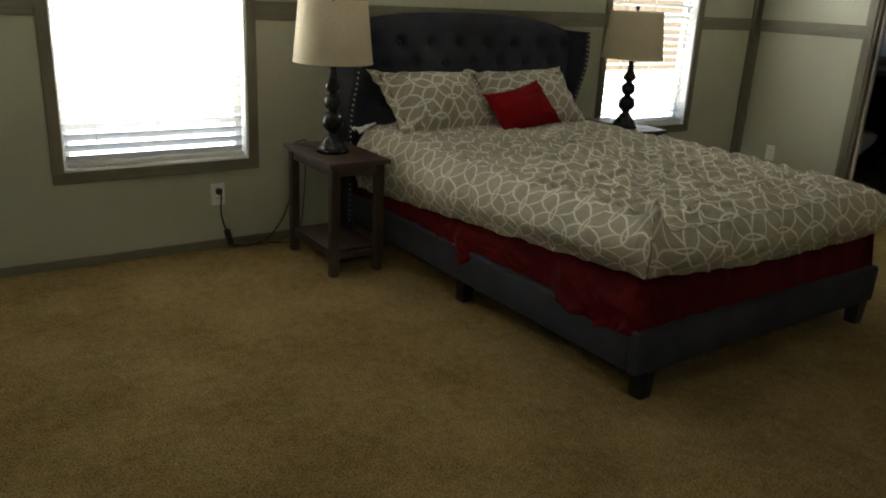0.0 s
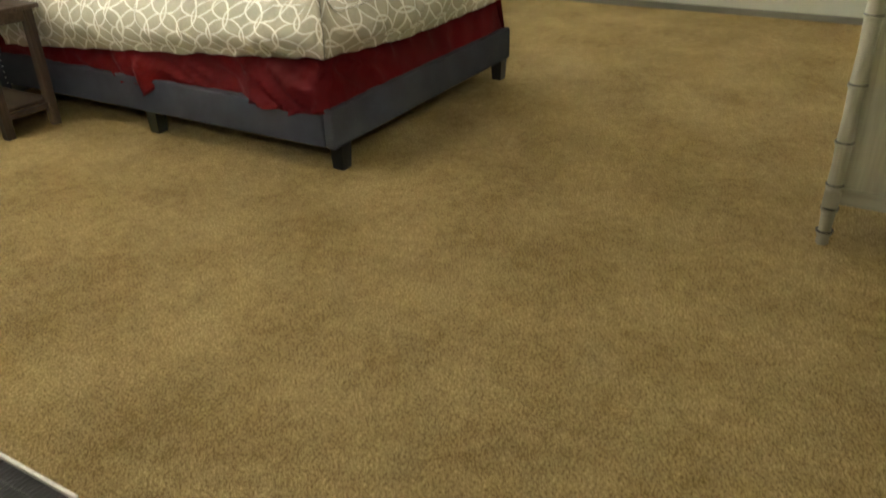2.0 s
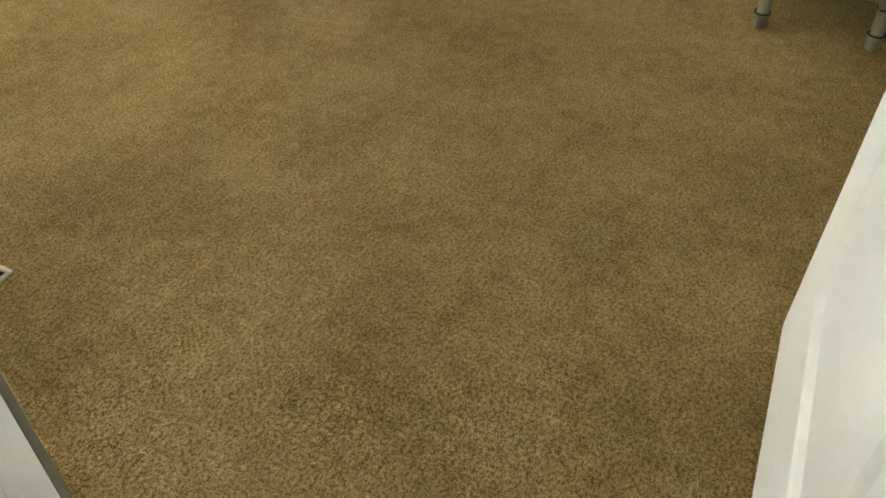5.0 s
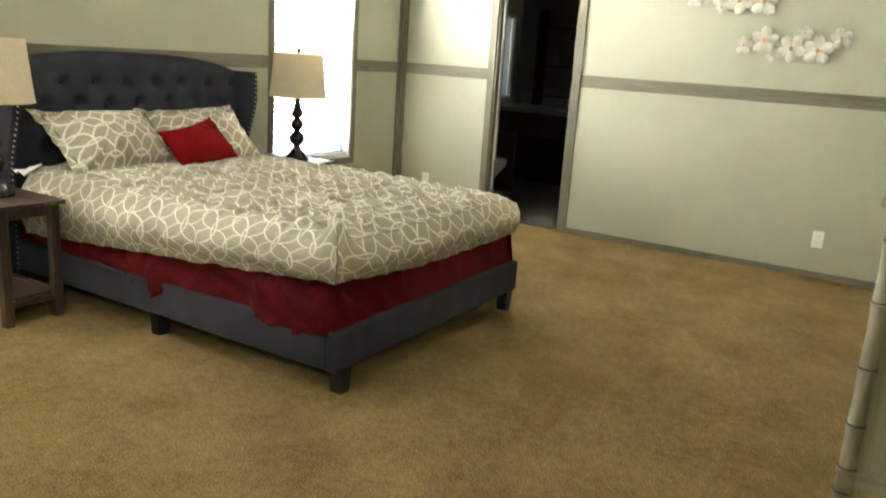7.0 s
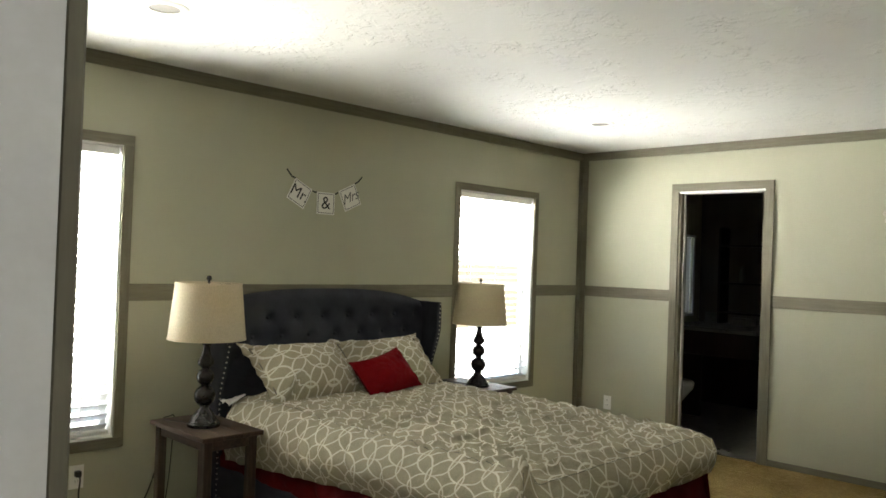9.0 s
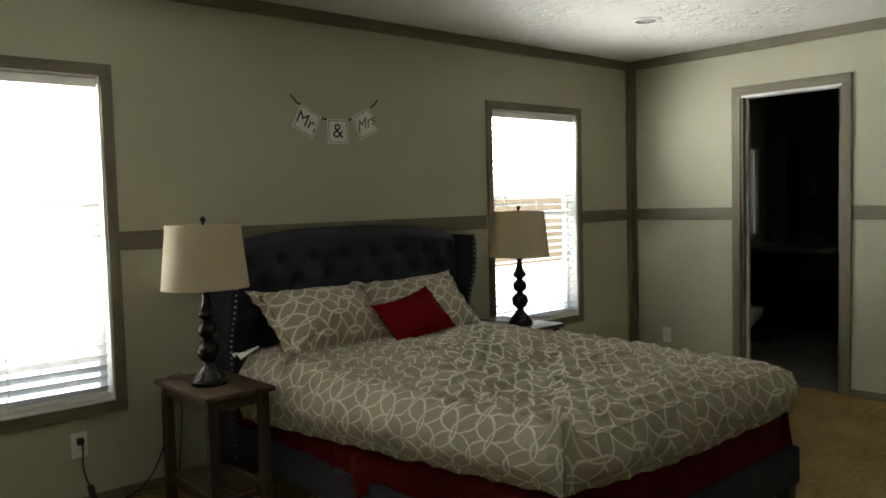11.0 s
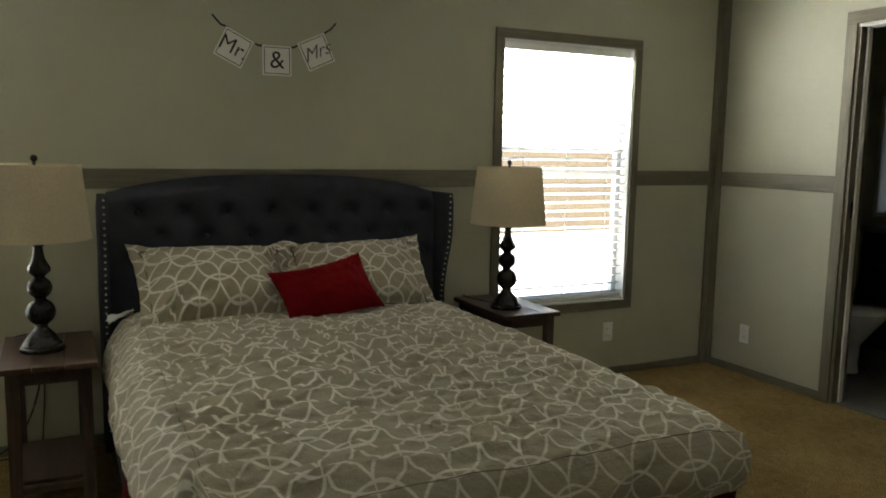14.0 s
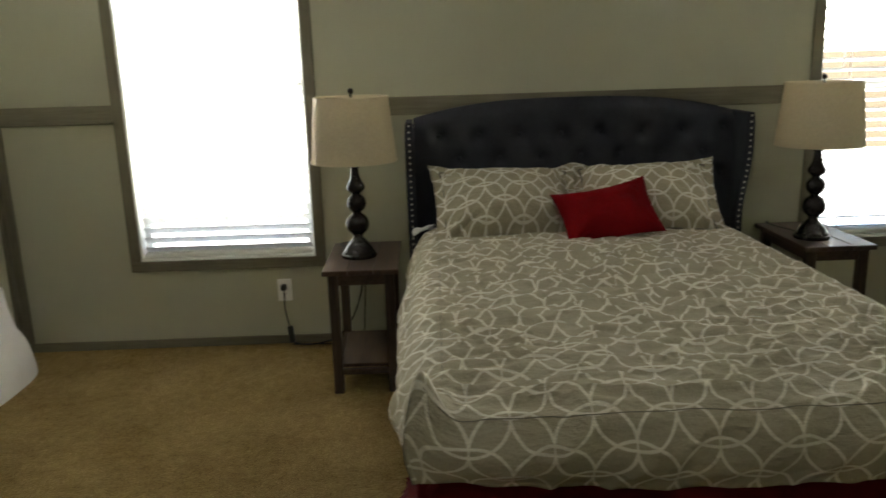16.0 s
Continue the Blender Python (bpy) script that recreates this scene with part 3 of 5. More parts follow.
part("side_rail", bl(BX0, BX0 + 0.05, BY0 + 0.05, -0.13, 0.105, 0.264, 0.012, 3), GREY, bed, "", True, 50)
part("side_rail", bl(BX1 - 0.05, BX1, BY0 + 0.05, -0.13, 0.105, 0.264, 0.012, 3), GREY, bed, "", True, 50)
part("foot_rail", bl(BX0, BX1, BY0, BY0 + 0.05, 0.105, 0.268, 0.012, 3), GREY, bed, "", True, 50)
part("slat_deck", bl(BX0 + 0.05, BX1 - 0.05, BY0 + 0.05, -0.13, 0.130, 0.155), BLACK, bed)


def bed_leg(x, y):
    bm = bmesh.new()
    bmesh.ops.create_cone(bm, cap_ends=True, segments=4, radius1=0.037, radius2=0.045, depth=0.107, matrix=pose(0, 0, 0.0535, 0, 0, 45))
    ob = part("leg", bm, BLACK, bed, "tapered black wooden leg")
    ob.matrix_basis = pose(x - OX, y - OY, 0)


for lx, ly in ((BX0 + 0.082, BY0 + 0.038), (BX1 - 0.060, BY0 + 0.038), (BX0 + 0.050, -1.205), (BX1 - 0.050, -1.205), (0.062, -1.2)):
    bed_leg(lx, ly)

HX0, HX1 = -0.693, 0.855                    # inner faces of the wings


def crest(x):
    """Height of the headboard's arched top."""
    t = (x - HX0) / (HX1 - HX0)
    return 1.140 + 0.081 * (1 - abs(2 * t - 1) ** 2.8)


BUTTONS = [(HX0 + 0.12 + 0.197 * i, 1.055) for i in range(8)] + [(HX0 + 0.2185 + 0.197 * i, 0.945) for i in range(7)] + [(HX0 + 0.12 + 0.197 * i, 0.835) for i in range(8)] + [(HX0 + 0.2185 + 0.197 * i, 0.725) for i in range(7)]


def headboard():
    bm = bmesh.new()
    nx, nz = 150, 84
    grid = []
    for j in range(nz + 1):
        row = []
        for i in range(nx + 1):
            x = HX0 + (HX1 - HX0) * i / nx
            z = 0.10 + (crest(x) - 0.10) * j / nz
            puff = 0.0
            for bx, bz in BUTTONS:
                dx, dz = x - bx, z - bz
                d2 = dx * dx + dz * dz
                if d2 < 0.03:
                    puff -= 0.026 * math.exp(-d2 / 0.0011) + 0.006 * math.exp(-d2 / 0.006)
                    # pleats towards the neighbouring buttons
                    if abs(dz) < 0.056 and d2 < 0.016:
                        puff -= 0.004 * math.exp(-((abs(dx) * 110 / 98.5 - abs(dz)) / 0.010) ** 2) * (1 - abs(dz) / 0.056)
            edge = min(crest(x) - z, 0.06) / 0.06
            y = -0.118 - puff + 0.045 * (1 - edge) ** 2
            row.append(bm.verts.new((x - OX, y - OY, z)))
        grid.append(row)
    for j in range(nz):
        for i in range(nx):
            bm.faces.new((grid[j][i], grid[j][i + 1], grid[j + 1][i + 1], grid[j + 1][i]))
    back = [[bm.verts.new((v.co.x, -0.022 - OY, v.co.z)) for v in row] for row in (grid[0], grid[-1])]
    for k, row in enumerate((grid[0], grid[-1])):
        for i in range(nx):
            bm.faces.new((row[i], row[i + 1], back[k][i + 1], back[k][i]))
    for i in range(nx):
        bm.faces.new((back[0][i], back[0][i + 1], back[1][i + 1], back[1][i]))
    return bm


hb = part("headboard", headboard(), GREY, bed, "charcoal button-tufted headboard with an arched top", True)
bt = lathe([(0.0105, 0.0), (0.0105, 0.004), (0.008, 0.008), (0.003, 0.0095)], 12)
first_button = None
for bx, bz in BUTTONS:
    m4 = pose(bx - OX, -0.0935 - OY, bz, 90, 0, 0)
    if first_button is None:
        first_button = part("button", bt, GREY, hb, "", True, 50)
        first_button.matrix_basis = m4
    else:
        again(first_button, m4.translation, pose(0, 0, 0, 90, 0, 0))


def wing_front(z):
    return -0.178 - 0.086 * smooth_step(0.62, 0.98, z)


def wing(x0, x1):
    bm = bmesh.new()
    n = 40
    sec = []
    for j in range(n + 1):
        z = 0.015 + (1.136 - 0.015) * j / n
        f = wing_front(z)
        top = smooth_step(0.95, 1.0, j / n) * 0.006
        r = 0.007
        pts = [(x0, -0.022), (x0, f + r), (x0 + r, f), (x1 - r, f), (x1, f + r), (x1, -0.022)]
        sec.append([bm.verts.new((px - OX + (top if px < (x0 + x1) / 2 else -top), py - OY, z)) for px, py in pts])
    for a, b in zip(sec, sec[1:]):
        for i in range(6):
            bm.faces.new((a[i], a[(i + 1) % 6], b[(i + 1) % 6], b[i]))
    bm.faces.new(sec[0])
    bm.faces.new(sec[-1])
    return bm


nail_mesh = lathe([(0.0062, 0), (0.0055, 0.002), (0.0035, 0.0038), (0.0012, 0.0046)], 10)
first_nail = None
for wx0, wx1 in ((HX0 - 0.042, HX0), (HX1, HX1 + 0.042)):
    wg = part("wing", wing(wx0, wx1), GREY, bed, "charcoal headboard wing edged with nickel nails", True, 40)
    for k in range(36):
        z = 0.115 + 0.0288 * k
        m4 = pose((wx0 + wx1) / 2 - OX, wing_front(z) - OY + 0.0005, z, 90, 0, 0)
        if first_nail is None:
            first_nail = part("nail_head", nail_mesh, NAIL, wg, "", True, 50)
            first_nail.matrix_basis = m4
        else:
            o = new("nail_head", first_nail.data)
            o.parent, o.matrix_basis = wg, m4

# box spring and mattress under the covers
tagged(link("box_spring", box(BX0 + 0.065, BX1 - 0.065, BY0 + 0.065, -0.135, 0.156, 0.365, 0.02, None, 3), LINEN_W, True, 50), "white box spring inside the bed frame", "box spring")
tagged(link("mattress", box(BX0 + 0.085, BX1 - 0.100, BY0 + 0.085, -0.132, 0.366, 0.610, 0.035, None, 4), LINEN_W, True, 50), "white mattress under the duvet", "mattress")


def skirt_grid(bm, run, steps_down, place):
    cols = [[bm.verts.new(place(s, k / steps_down)) for k in range(steps_down + 1)] for s in run]
    for a, b in zip(cols, cols[1:]):
        for k in range(steps_down):
            bm.faces.new((a[k], b[k], b[k + 1], a[k + 1]))


def red_sheet():
    """A red sheet that hangs round the box spring and slips over the rail in places."""
    bm = bmesh.new()
    ztop = 0.545

    def flap(y):
        a = math.exp(-((y + 1.24) / 0.065) ** 2) + 0.45 * math.exp(-((y + 1.08) / 0.07) ** 2)
        b = smooth_step(-1.74, -1.86, y) * smooth_step(-2.262, -2.20, y)
        return min(a, 1.0), b

    def left(y, k):
        a, b = flap(y)
        out = 0.030 + 0.034 * max(a, b) * smooth_step(0.25, 0.7, k)
        hem = 0.258 - 0.062 * a - 0.024 * b * (0.8 + 0.5 * wob(y, 3, 0, 7))
        z = ztop + (hem - ztop) * k
        sharp = 1 - 2 * min(abs(wob(y * 6 + 3.5 * k, k * 2.0, 14)) * 3.0, 1.0)
        fold = (0.022 * wob(y * 8 + 2.6 * k, k * 2.2, 1) + 0.012 * wob(y * 17 - 3.0 * k, k * 3, 4) + 0.022 * sharp) * (0.3 + k) * (1.0 - 0.6 * k * (1 - max(a, b)))
        return (BX0 + 0.055 + 0.05 * (1 - k) - out - min(max(fold, -0.020 + 0.014 * max(a, b)), 0.012 + 0.026 * max(a, b) + 0.02 * (1 - k)), y, z)

    def front(x, k):
        t = smooth_step(-0.45, BX0, x)
        hem = 0.252 - 0.01 * t
        z = ztop + (hem - ztop) * k
        near = smooth_step(0.0, BX0 + 0.1, x)
        sharp = 1 - 2 * min(abs(wob(x * 7 - 3 * k, k * 2.2, 33)) * 2.6, 1.0)
        fold = (0.009 * wob(x * 11 + 1.5 * k, k * 1.3, 9) + (0.006 + 0.014 * near) * sharp) * (0.25 + 0.75 * math.sin(math.pi * k))
        return (x, BY0 + 0.055 + 0.06 * (1 - k) - 0.028 - fold, z)

    def right(y, k):
        z = ztop + (0.252 - ztop) * k
        fold = 0.010 * wob(y * 12 + k, k * 1.4, 17) * math.sin(math.pi * k)
        return (BX1 - 0.055 - 0.08 * (1 - k) + 0.028 + fold, y, z)

    ys = [BY0 + 0.020 + (2.11) * i / 240 for i in range(241)]
    skirt_grid(bm, ys, 18, left)
    skirt_grid(bm, ys, 12, right)
    skirt_grid(bm, [BX0 + 0.018 + (BX1 - BX0 - 0.036) * i / 160 for i in range(161)], 14, front)
    return bm


rs = tagged(link("bed_sheet", red_sheet(), RED, True), "crumpled red sheet hanging below the duvet over the bed rail", "sheet")
rs.modifiers.new("thickness", "SOLIDIFY").thickness = 0.003

QX0, QX1, QY0, QY1 = -0.700, 0.790, -2.252, -0.235


def quilt_top(x, y):
    """Height of the duvet's top."""
    ex = min(x - QX0, QX1 - x)
    ey = y - QY0
    e = max(min(ex, ey), 0.0)
    z = 0.640 - 0.028 * (1 - min(e / 0.09, 1.0)) ** 2 + 0.014 * min(e / 0.5, 1.0)
    # the pinched front corner, and the softer one across from it
    z += 0.100 * math.exp(-(((x - QX0 - 0.022) / 0.042) ** 2 + ((y - QY0 - 0.024) / 0.046) ** 2))
    z -= 0.030 * math.exp(-(((x - QX0 - 0.125) / 0.055) ** 2 + ((y - QY0 - 0.085) / 0.060) ** 2))
    z -= 0.020 * math.exp(-(((x - QX1) / 0.10) ** 2 + ((y - QY0) / 0.12) ** 2))
    z -= 0.018 * math.exp(-(((x - QX0 - 0.24) / 0.12) ** 2 + ((y - QY0 - 0.12) / 0.10) ** 2))
    rim = 0.25 + 0.75 * min(e / 0.10, 1.0)
    calm = rim * (0.55 + 0.45 * smooth_step(-0.5, -1.1, y))
    z += calm * (0.014 * wob(x, y, 2, 2.6) + 0.008 * wob(x + 3, y, 5, 6.0))
    w = wob(x * 0.7, y * 1.9, 8, 7.0)
    z += calm * 0.009 * (1 - 2 * min(abs(w) * 3.2, 1.0))
    v = wob(x * 4.5 + 0.8 * wob(x, y, 40, 5), y * 17, 21)
    z += calm * 0.0072 * (1 - 2 * min(abs(v) * 2.1, 1.0))
    u = wob(x * 13 + y * 7, y * 22 - x * 5, 51)
    z += calm * 0.0016 * (1 - 2 * min(abs(u) * 2.8, 1.0))
    z += rim * 0.0025 * wob(x, y, 11, 24.0)
    return z


def hem_left(y):
    t = (y - QY0) / (QY1 - QY0)
    return 0.460 - 0.150 * t + 0.008 * wob(y, 0, 3, 9)


def hem_front(x):
    t = (x - QX0) / (QX1 - QX0)
    return 0.460 - 0.040 * smooth_step(0.0, 0.40, t) + 0.006 * smooth_step(0.7, 1.0, t) + 0.005 * wob(x, 0, 7, 9)


def hem_right(y):
    return 0.424 - 0.04 * smooth_step(QY0, QY1, y) + 0.008 * wob(y, 4, 3, 8)


def duvet():
    bm = bmesh.new()
    uv = bm.loops.layers.uv.new("cloth")
    nx, ny, nk = 170, 260, 24
    xs = [QX0 + (QX1 - QX0) * i / nx for i in range(nx + 1)]
    ys = [QY0 + (QY1 - QY0) * j / ny for j in range(ny + 1)]
    spots = {}

    def vert(p, coords):
        v = bm.verts.new(p)
        spots[v] = coords
        return v

    def fill(cols):
        for a, b in zip(cols, cols[1:]):
            for k in range(len(a) - 1):
                f = bm.faces.new((a[k], b[k], b[k + 1], a[k + 1]))
                for lp in f.loops:
                    lp[uv].uv = spots[lp.vert]

    def draw_in(x, y):
        return x + 0.040 * smooth_step(-1.3, -0.3, y) * smooth_step(0.3, QX0, x) - 0.02 * smooth_step(-1.3, -0.3, y) * smooth_step(0.3, QX1, x)

    fill([[vert((draw_in(x, y), y, quilt_top(x, y)), (x, y)) for y in ys] for x in xs])

    def corner(d):
        return smooth_step(0.16, 0.0, d)

    def sag(k, s, seed, bulge):
        return bulge * math.sin(math.pi * min(k * 1.05, 1.0)) + (0.017 * wob(s * 6, k * 0.9, seed) + 0.0085 * (1 - 2 * min(abs(wob(s * 7 + 0.7 * k, k * 1.0, seed + 5)) * 2.6, 1)) + 0.002 * wob(s * 25, k * 6, seed + 2)) * min(1.0, 4 * k)

    def column_left(y):
        col, c = [], corner(y - QY0)
        z0, z1 = quilt_top(QX0, y), hem_left(y)
        for k in range(nk + 1):
            t = k / nk
            o = sag(t, y, 1, 0.052) * (1 - c) + 0.020 * math.sin(math.pi * t) * c
            col.append(vert((QX0 + (draw_in(QX0, y) - QX0) * (1 - 0.9 * t) - o, y - o * c, z0 + (z1 - z0) * t), (QX0 - 0.30 * t, y)))
        return col

    def column_right(y):
        col, c = [], corner(y - QY0)
        z0, z1 = quilt_top(QX1, y), hem_right(y)
        for k in range(nk + 1):
            t = k / nk
            o = sag(t, y, 31, 0.030) * (1 - c) + 0.020 * math.sin(math.pi * t) * c
            col.append(vert((draw_in(QX1, y) + o, y - o * c, z0 + (z1 - z0) * t), (QX1 + 0.26 * t, y)))
        return col

    def column_front(x):
        col, ca, cb = [], corner(x - QX0), corner(QX1 - x)
        z0, z1 = quilt_top(x, QY0), hem_front(x)
        for k in range(nk + 1):
            t = k / nk
            c = max(ca, cb)
            o = sag(t, x, 61, 0.048) * (1 - c) + 0.020 * math.sin(math.pi * t) * c
            col.append(vert((x - o * ca + o * cb, QY0 - o, z0 + (z1 - z0) * t), (x, QY0 - 0.21 * t)))
        return col

    fill([column_left(y) for y in ys])
    fill([column_right(y) for y in ys])
    fill([column_front(x) for x in xs])
    # the head end turns under
    end = []
    for x in xs:
        z = quilt_top(x, QY1)
        end.append([vert((draw_in(x, QY1), QY1 + 0.012 * math.sin(math.pi * t) , z - 0.075 * t), (x, QY1 + 0.07 * t)) for t in (0, 0.25, 0.5, 0.75, 1.0)])
    fill(end)
    bmesh.ops.remove_doubles(bm, verts=bm.verts, dist=0.0006)
    return bm


dv = tagged(link("duvet", duvet(), DUVET, True, 55), "rumpled taupe duvet printed with interlocking white curves on the bed", "duvet")
dv.modifiers.new("thickness", "SOLIDIFY").thickness = 0.010


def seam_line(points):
    part("seam", tube(points, 0.0012, 6), SEAM, dv, "stitched seam cord with the crease's shade in its colour")


# thin cords draw the shade of the duvet's seams in a dark colour
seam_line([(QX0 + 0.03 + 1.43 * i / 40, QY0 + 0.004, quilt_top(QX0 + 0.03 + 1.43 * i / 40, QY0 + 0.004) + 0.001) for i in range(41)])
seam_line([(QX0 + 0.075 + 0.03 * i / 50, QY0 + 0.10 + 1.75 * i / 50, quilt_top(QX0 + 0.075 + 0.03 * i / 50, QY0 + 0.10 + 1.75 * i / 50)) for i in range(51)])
part("seam", tube([(QX0 - 0.001, QY0 - 0.002, quilt_top(QX0, QY0) + 0.002), (QX0 - 0.020, QY0 - 0.021, 0.56), (QX0 - 0.003, QY0 - 0.003, hem_front(QX0))], 0.0016, 6), SEAM, dv, "corner seam cord with its shade in the colour")


def pillow(wide, tall, thick, flange, seed, soft=0.5, draw=0.15):
    """A stuffed pillow lying flat, its cover with a flat flange."""
    bm = bmesh.new()
    uv = bm.loops.layers.uv.new("cloth")
    nx, ny = 56, 44
    a, b = wide / 2, tall / 2
    spots = {}
    layers = []
    for s in (1, -1):
        rows = []
        for j in range(ny + 1):
            row = []
            for i in range(nx + 1):
                u, v = 2 * i / nx - 1, 2 * j / ny - 1
                x, y = a * u, b * v
                # sides draw in between the corners
                x *= 1 - draw * 0.5 * (1 - v * v)
                y *= 1 - draw * (1 - u * u)
                pu = min(1.0, max(0.0, (a - abs(a * u) - flange) / (a - flange)))
                pv = min(1.0, max(0.0, (b - abs(b * v) - flange) / (b - flange)))
                h = thick / 2 * (1 - (1 - pu) ** 2.2) ** 0.62 * (1 - (1 - pv) ** 2.1) ** soft
                rim = 1 - min(1.0, min(pu, pv) * 6)
                z = s * (0.0022 + h)
                z += (0.010 * wob(u * 2.2, v * 2.2, seed) + 0.007 * wob(u * 6, v * 5, seed + 3)) * (1 - rim) + rim * 0.42 * flange * wob(u * 5, v * 5, seed + 9)
                # pleats that run in from the corners, and the lower flange laid forward
                pull = smooth_step(0.45, 0.95, min(abs(u), abs(v)) + 0.25 * max(abs(u), abs(v)))
                z += s * pull * (1 - rim) * 0.10 * thick * (1 - 2 * min(abs(wob(math.atan2(1 - abs(v), 1 - abs(u) + 0.01) * 5, u + v, seed + 6)) * 2.5, 1.0))
                z += 0.75 * max(0.0, -b * v - (b - flange * 1.1)) * (1 if flange > 0.02 else 0)
                vv = bm.verts.new((x, y, z))
                spots[vv] = (x + seed * 0.37, y + (0 if s > 0 else 0.05))
                row.append(vv)
            rows.append(row)
        for j in range(ny):
            for i in range(nx):
                f = bm.faces.new((rows[j][i], rows[j][i + 1], rows[j + 1][i + 1], rows[j + 1][i]))
                for lp in f.loops:
                    lp[uv].uv = spots[lp.vert]
        layers.append(rows)
    t, d = layers
    ring_t = [t[0][i] for i in range(nx)] + [t[j][nx] for j in range(ny)] + [t[ny][i] for i in range(nx, 0, -1)] + [t[j][0] for j in range(ny, 0, -1)]
    ring_d = [d[0][i] for i in range(nx)] + [d[j][nx] for j in range(ny)] + [d[ny][i] for i in range(nx, 0, -1)] + [d[j][0] for j in range(ny, 0, -1)]
    for k in range(len(ring_t)):
        j = (k + 1) % len(ring_t)
        f = bm.faces.new((ring_t[k], ring_t[j], ring_d[j], ring_d[k]))
        for lp in f.loops:
            lp[uv].uv = spots[lp.vert]
    return bm


p1 = tagged(link("pillow", pillow(0.705, 0.51, 0.33, 0.046, 1), SHAM, True), "taupe pillow with white curves, propped against the headboard", "pillow", "pillows on the bed")


def flange_seam(ob, wide, tall, flange, lift, draw=0.15):
    """The stitched line between a pillow's body and its flange, a cord coloured as shade."""
    a, b = wide / 2, tall / 2
    ring = []
    for side in range(4):
        for i in range(16):
            s = 2 * i / 16 - 1
            u, v = ((s, -1), (1, s), (-s, 1), (-1, -s))[side]
            u, v = u * (a - flange) / a, v * (b - flange) / b
            bend = 0.75 * max(0.0, -b * v - (b - flange * 1.1))
            ring.append((a * u * (1 - draw * 0.5 * (1 - v * v)), b * v * (1 - draw * (1 - u * u)), lift + bend))
    part("seam", tube(ring + ring[:1], 0.0045, 6), SEAM, ob, "stitched seam cord with the crease's shade in its colour")


flange_seam(p1, 0.705, 0.51, 0.046, 0.006)
p1.matrix_world = pose(-0.275, -0.365, 0.754, 40, 0, 6) @ pose(0, 0, 0, 0, 0, -3)
p2 = tagged(link("pillow", pillow(0.69, 0.50, 0.32, 0.046, 4), SHAM, True), "taupe pillow with white curves, behind the red cushion", "pillow", "pillows on the bed")
flange_seam(p2, 0.69, 0.50, 0.046, 0.006)
p2.matrix_world = pose(0.372, -0.330, 0.754, 41, 0, -8) @ pose(0, 0, 0, 0, 0, 2)
rp = tagged(link("cushion", pillow(0.44, 0.285, 0.17, 0.006, 8, 0.6, 0.15), RED_PILLOW, True), "small plain red lumbar cushion leaning on the pillows", "cushion")
rp.matrix_world = pose(0.142, -0.562, 0.746, 50, -8, 9)


def sheet_fold(loc, wide, deep, seed):
    """The tucked corner of a white sheet that shows past the duvet, in three uneven folds."""
    bm = bmesh.new()
    n, q = 16, 22
    rows = []
    for i in range(n + 1):
        u = i / n
        row = []
        for j in range(q + 1):
            v = j / q
            lift = 0.020 * abs(math.sin(1.5 * math.pi * v)) ** 0.6
            row.append(bm.verts.new((wide * (u - 1) - 0.012 * wob(v * 3, u, seed), deep * (v - 0.5), 0.052 * (1 - v) * u + lift * (0.4 + 0.6 * (1 - u)) + 0.008 * wob(u * 4, v * 5, seed + 2))))
        rows.append(row)
    for a, b in zip(rows, rows[1:]):
        for j in range(q):
            bm.faces.new((a[j], a[j + 1], b[j + 1], b[j]))
    ob = tagged(link("sheet_corner", bm, LINEN_W, True), "folded corner of a white sheet showing past the duvet", "sheet")
    ob.location = loc
    ob.modifiers.new("thickness", "SOLIDIFY").thickness = 0.006


sheet_fold((-0.610, -0.220, 0.604), 0.100, 0.10, 3)


# ---- nightstands and lamps ----
def nightstand(loc):
    ns = thing("nightstand", loc, "brown-stained wooden nightstand with an open lower shelf", "nightstand", "nightstands beside the bed")
    w, d, h = 0.325, 0.54, 0.563
    top = bmesh.new()
    for k in range(3):
        add_box(top, -w / 2 + k * w / 3 + 0.0006, -w / 2 + (k + 1) * w / 3 - 0.0006, -d / 2, d / 2, h - 0.022, h, 0.0025)
    part("tabletop", top, NIGHT, ns, "planked brown wooden top")
    a, b, leg = w / 2 - 0.022, d / 2 - 0.022, 0.042
    for sx in (-1, 1):
        for sy in (-1, 1):
            x0, x1 = sorted((sx * a, sx * (a - leg)))
            y0, y1 = sorted((sy * b, sy * (b - leg)))
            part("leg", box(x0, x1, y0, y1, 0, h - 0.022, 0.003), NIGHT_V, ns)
        x0, x1 = sorted((sx * (a - 0.008), sx * (a - 0.028)))
        part("side_apron", box(x0, x1, -b + leg, b - leg, h - 0.072, h - 0.022, 0.002), NIGHT, ns)
        part("side_stretcher", box(x0, x1, -b + leg, b - leg, 0.085, 0.130, 0.002), NIGHT, ns)
    for sy in (-1, 1):
        y0, y1 = sorted((sy * (b - 0.008), sy * (b - 0.028)))
        part("apron", box(-a + leg, a - leg, y0, y1, h - 0.072, h - 0.022, 0.002), NIGHT, ns)
        part("stretcher", box(-a + leg, a - leg, y0, y1, 0.085, 0.112, 0.002), NIGHT, ns)
    part("shelf", box(-a + 0.03, a - 0.03, -b + 0.03, b - 0.03, 0.112, 0.128, 0.002), NIGHT, ns)
    return ns


ns1 = nightstand((-0.934, -0.435, 0.0))
ns2 = copy_thing(ns1, pose(1.180, -0.310, 0.0))
ns2["label"] = "brown-stained wooden nightstand in front of the window"


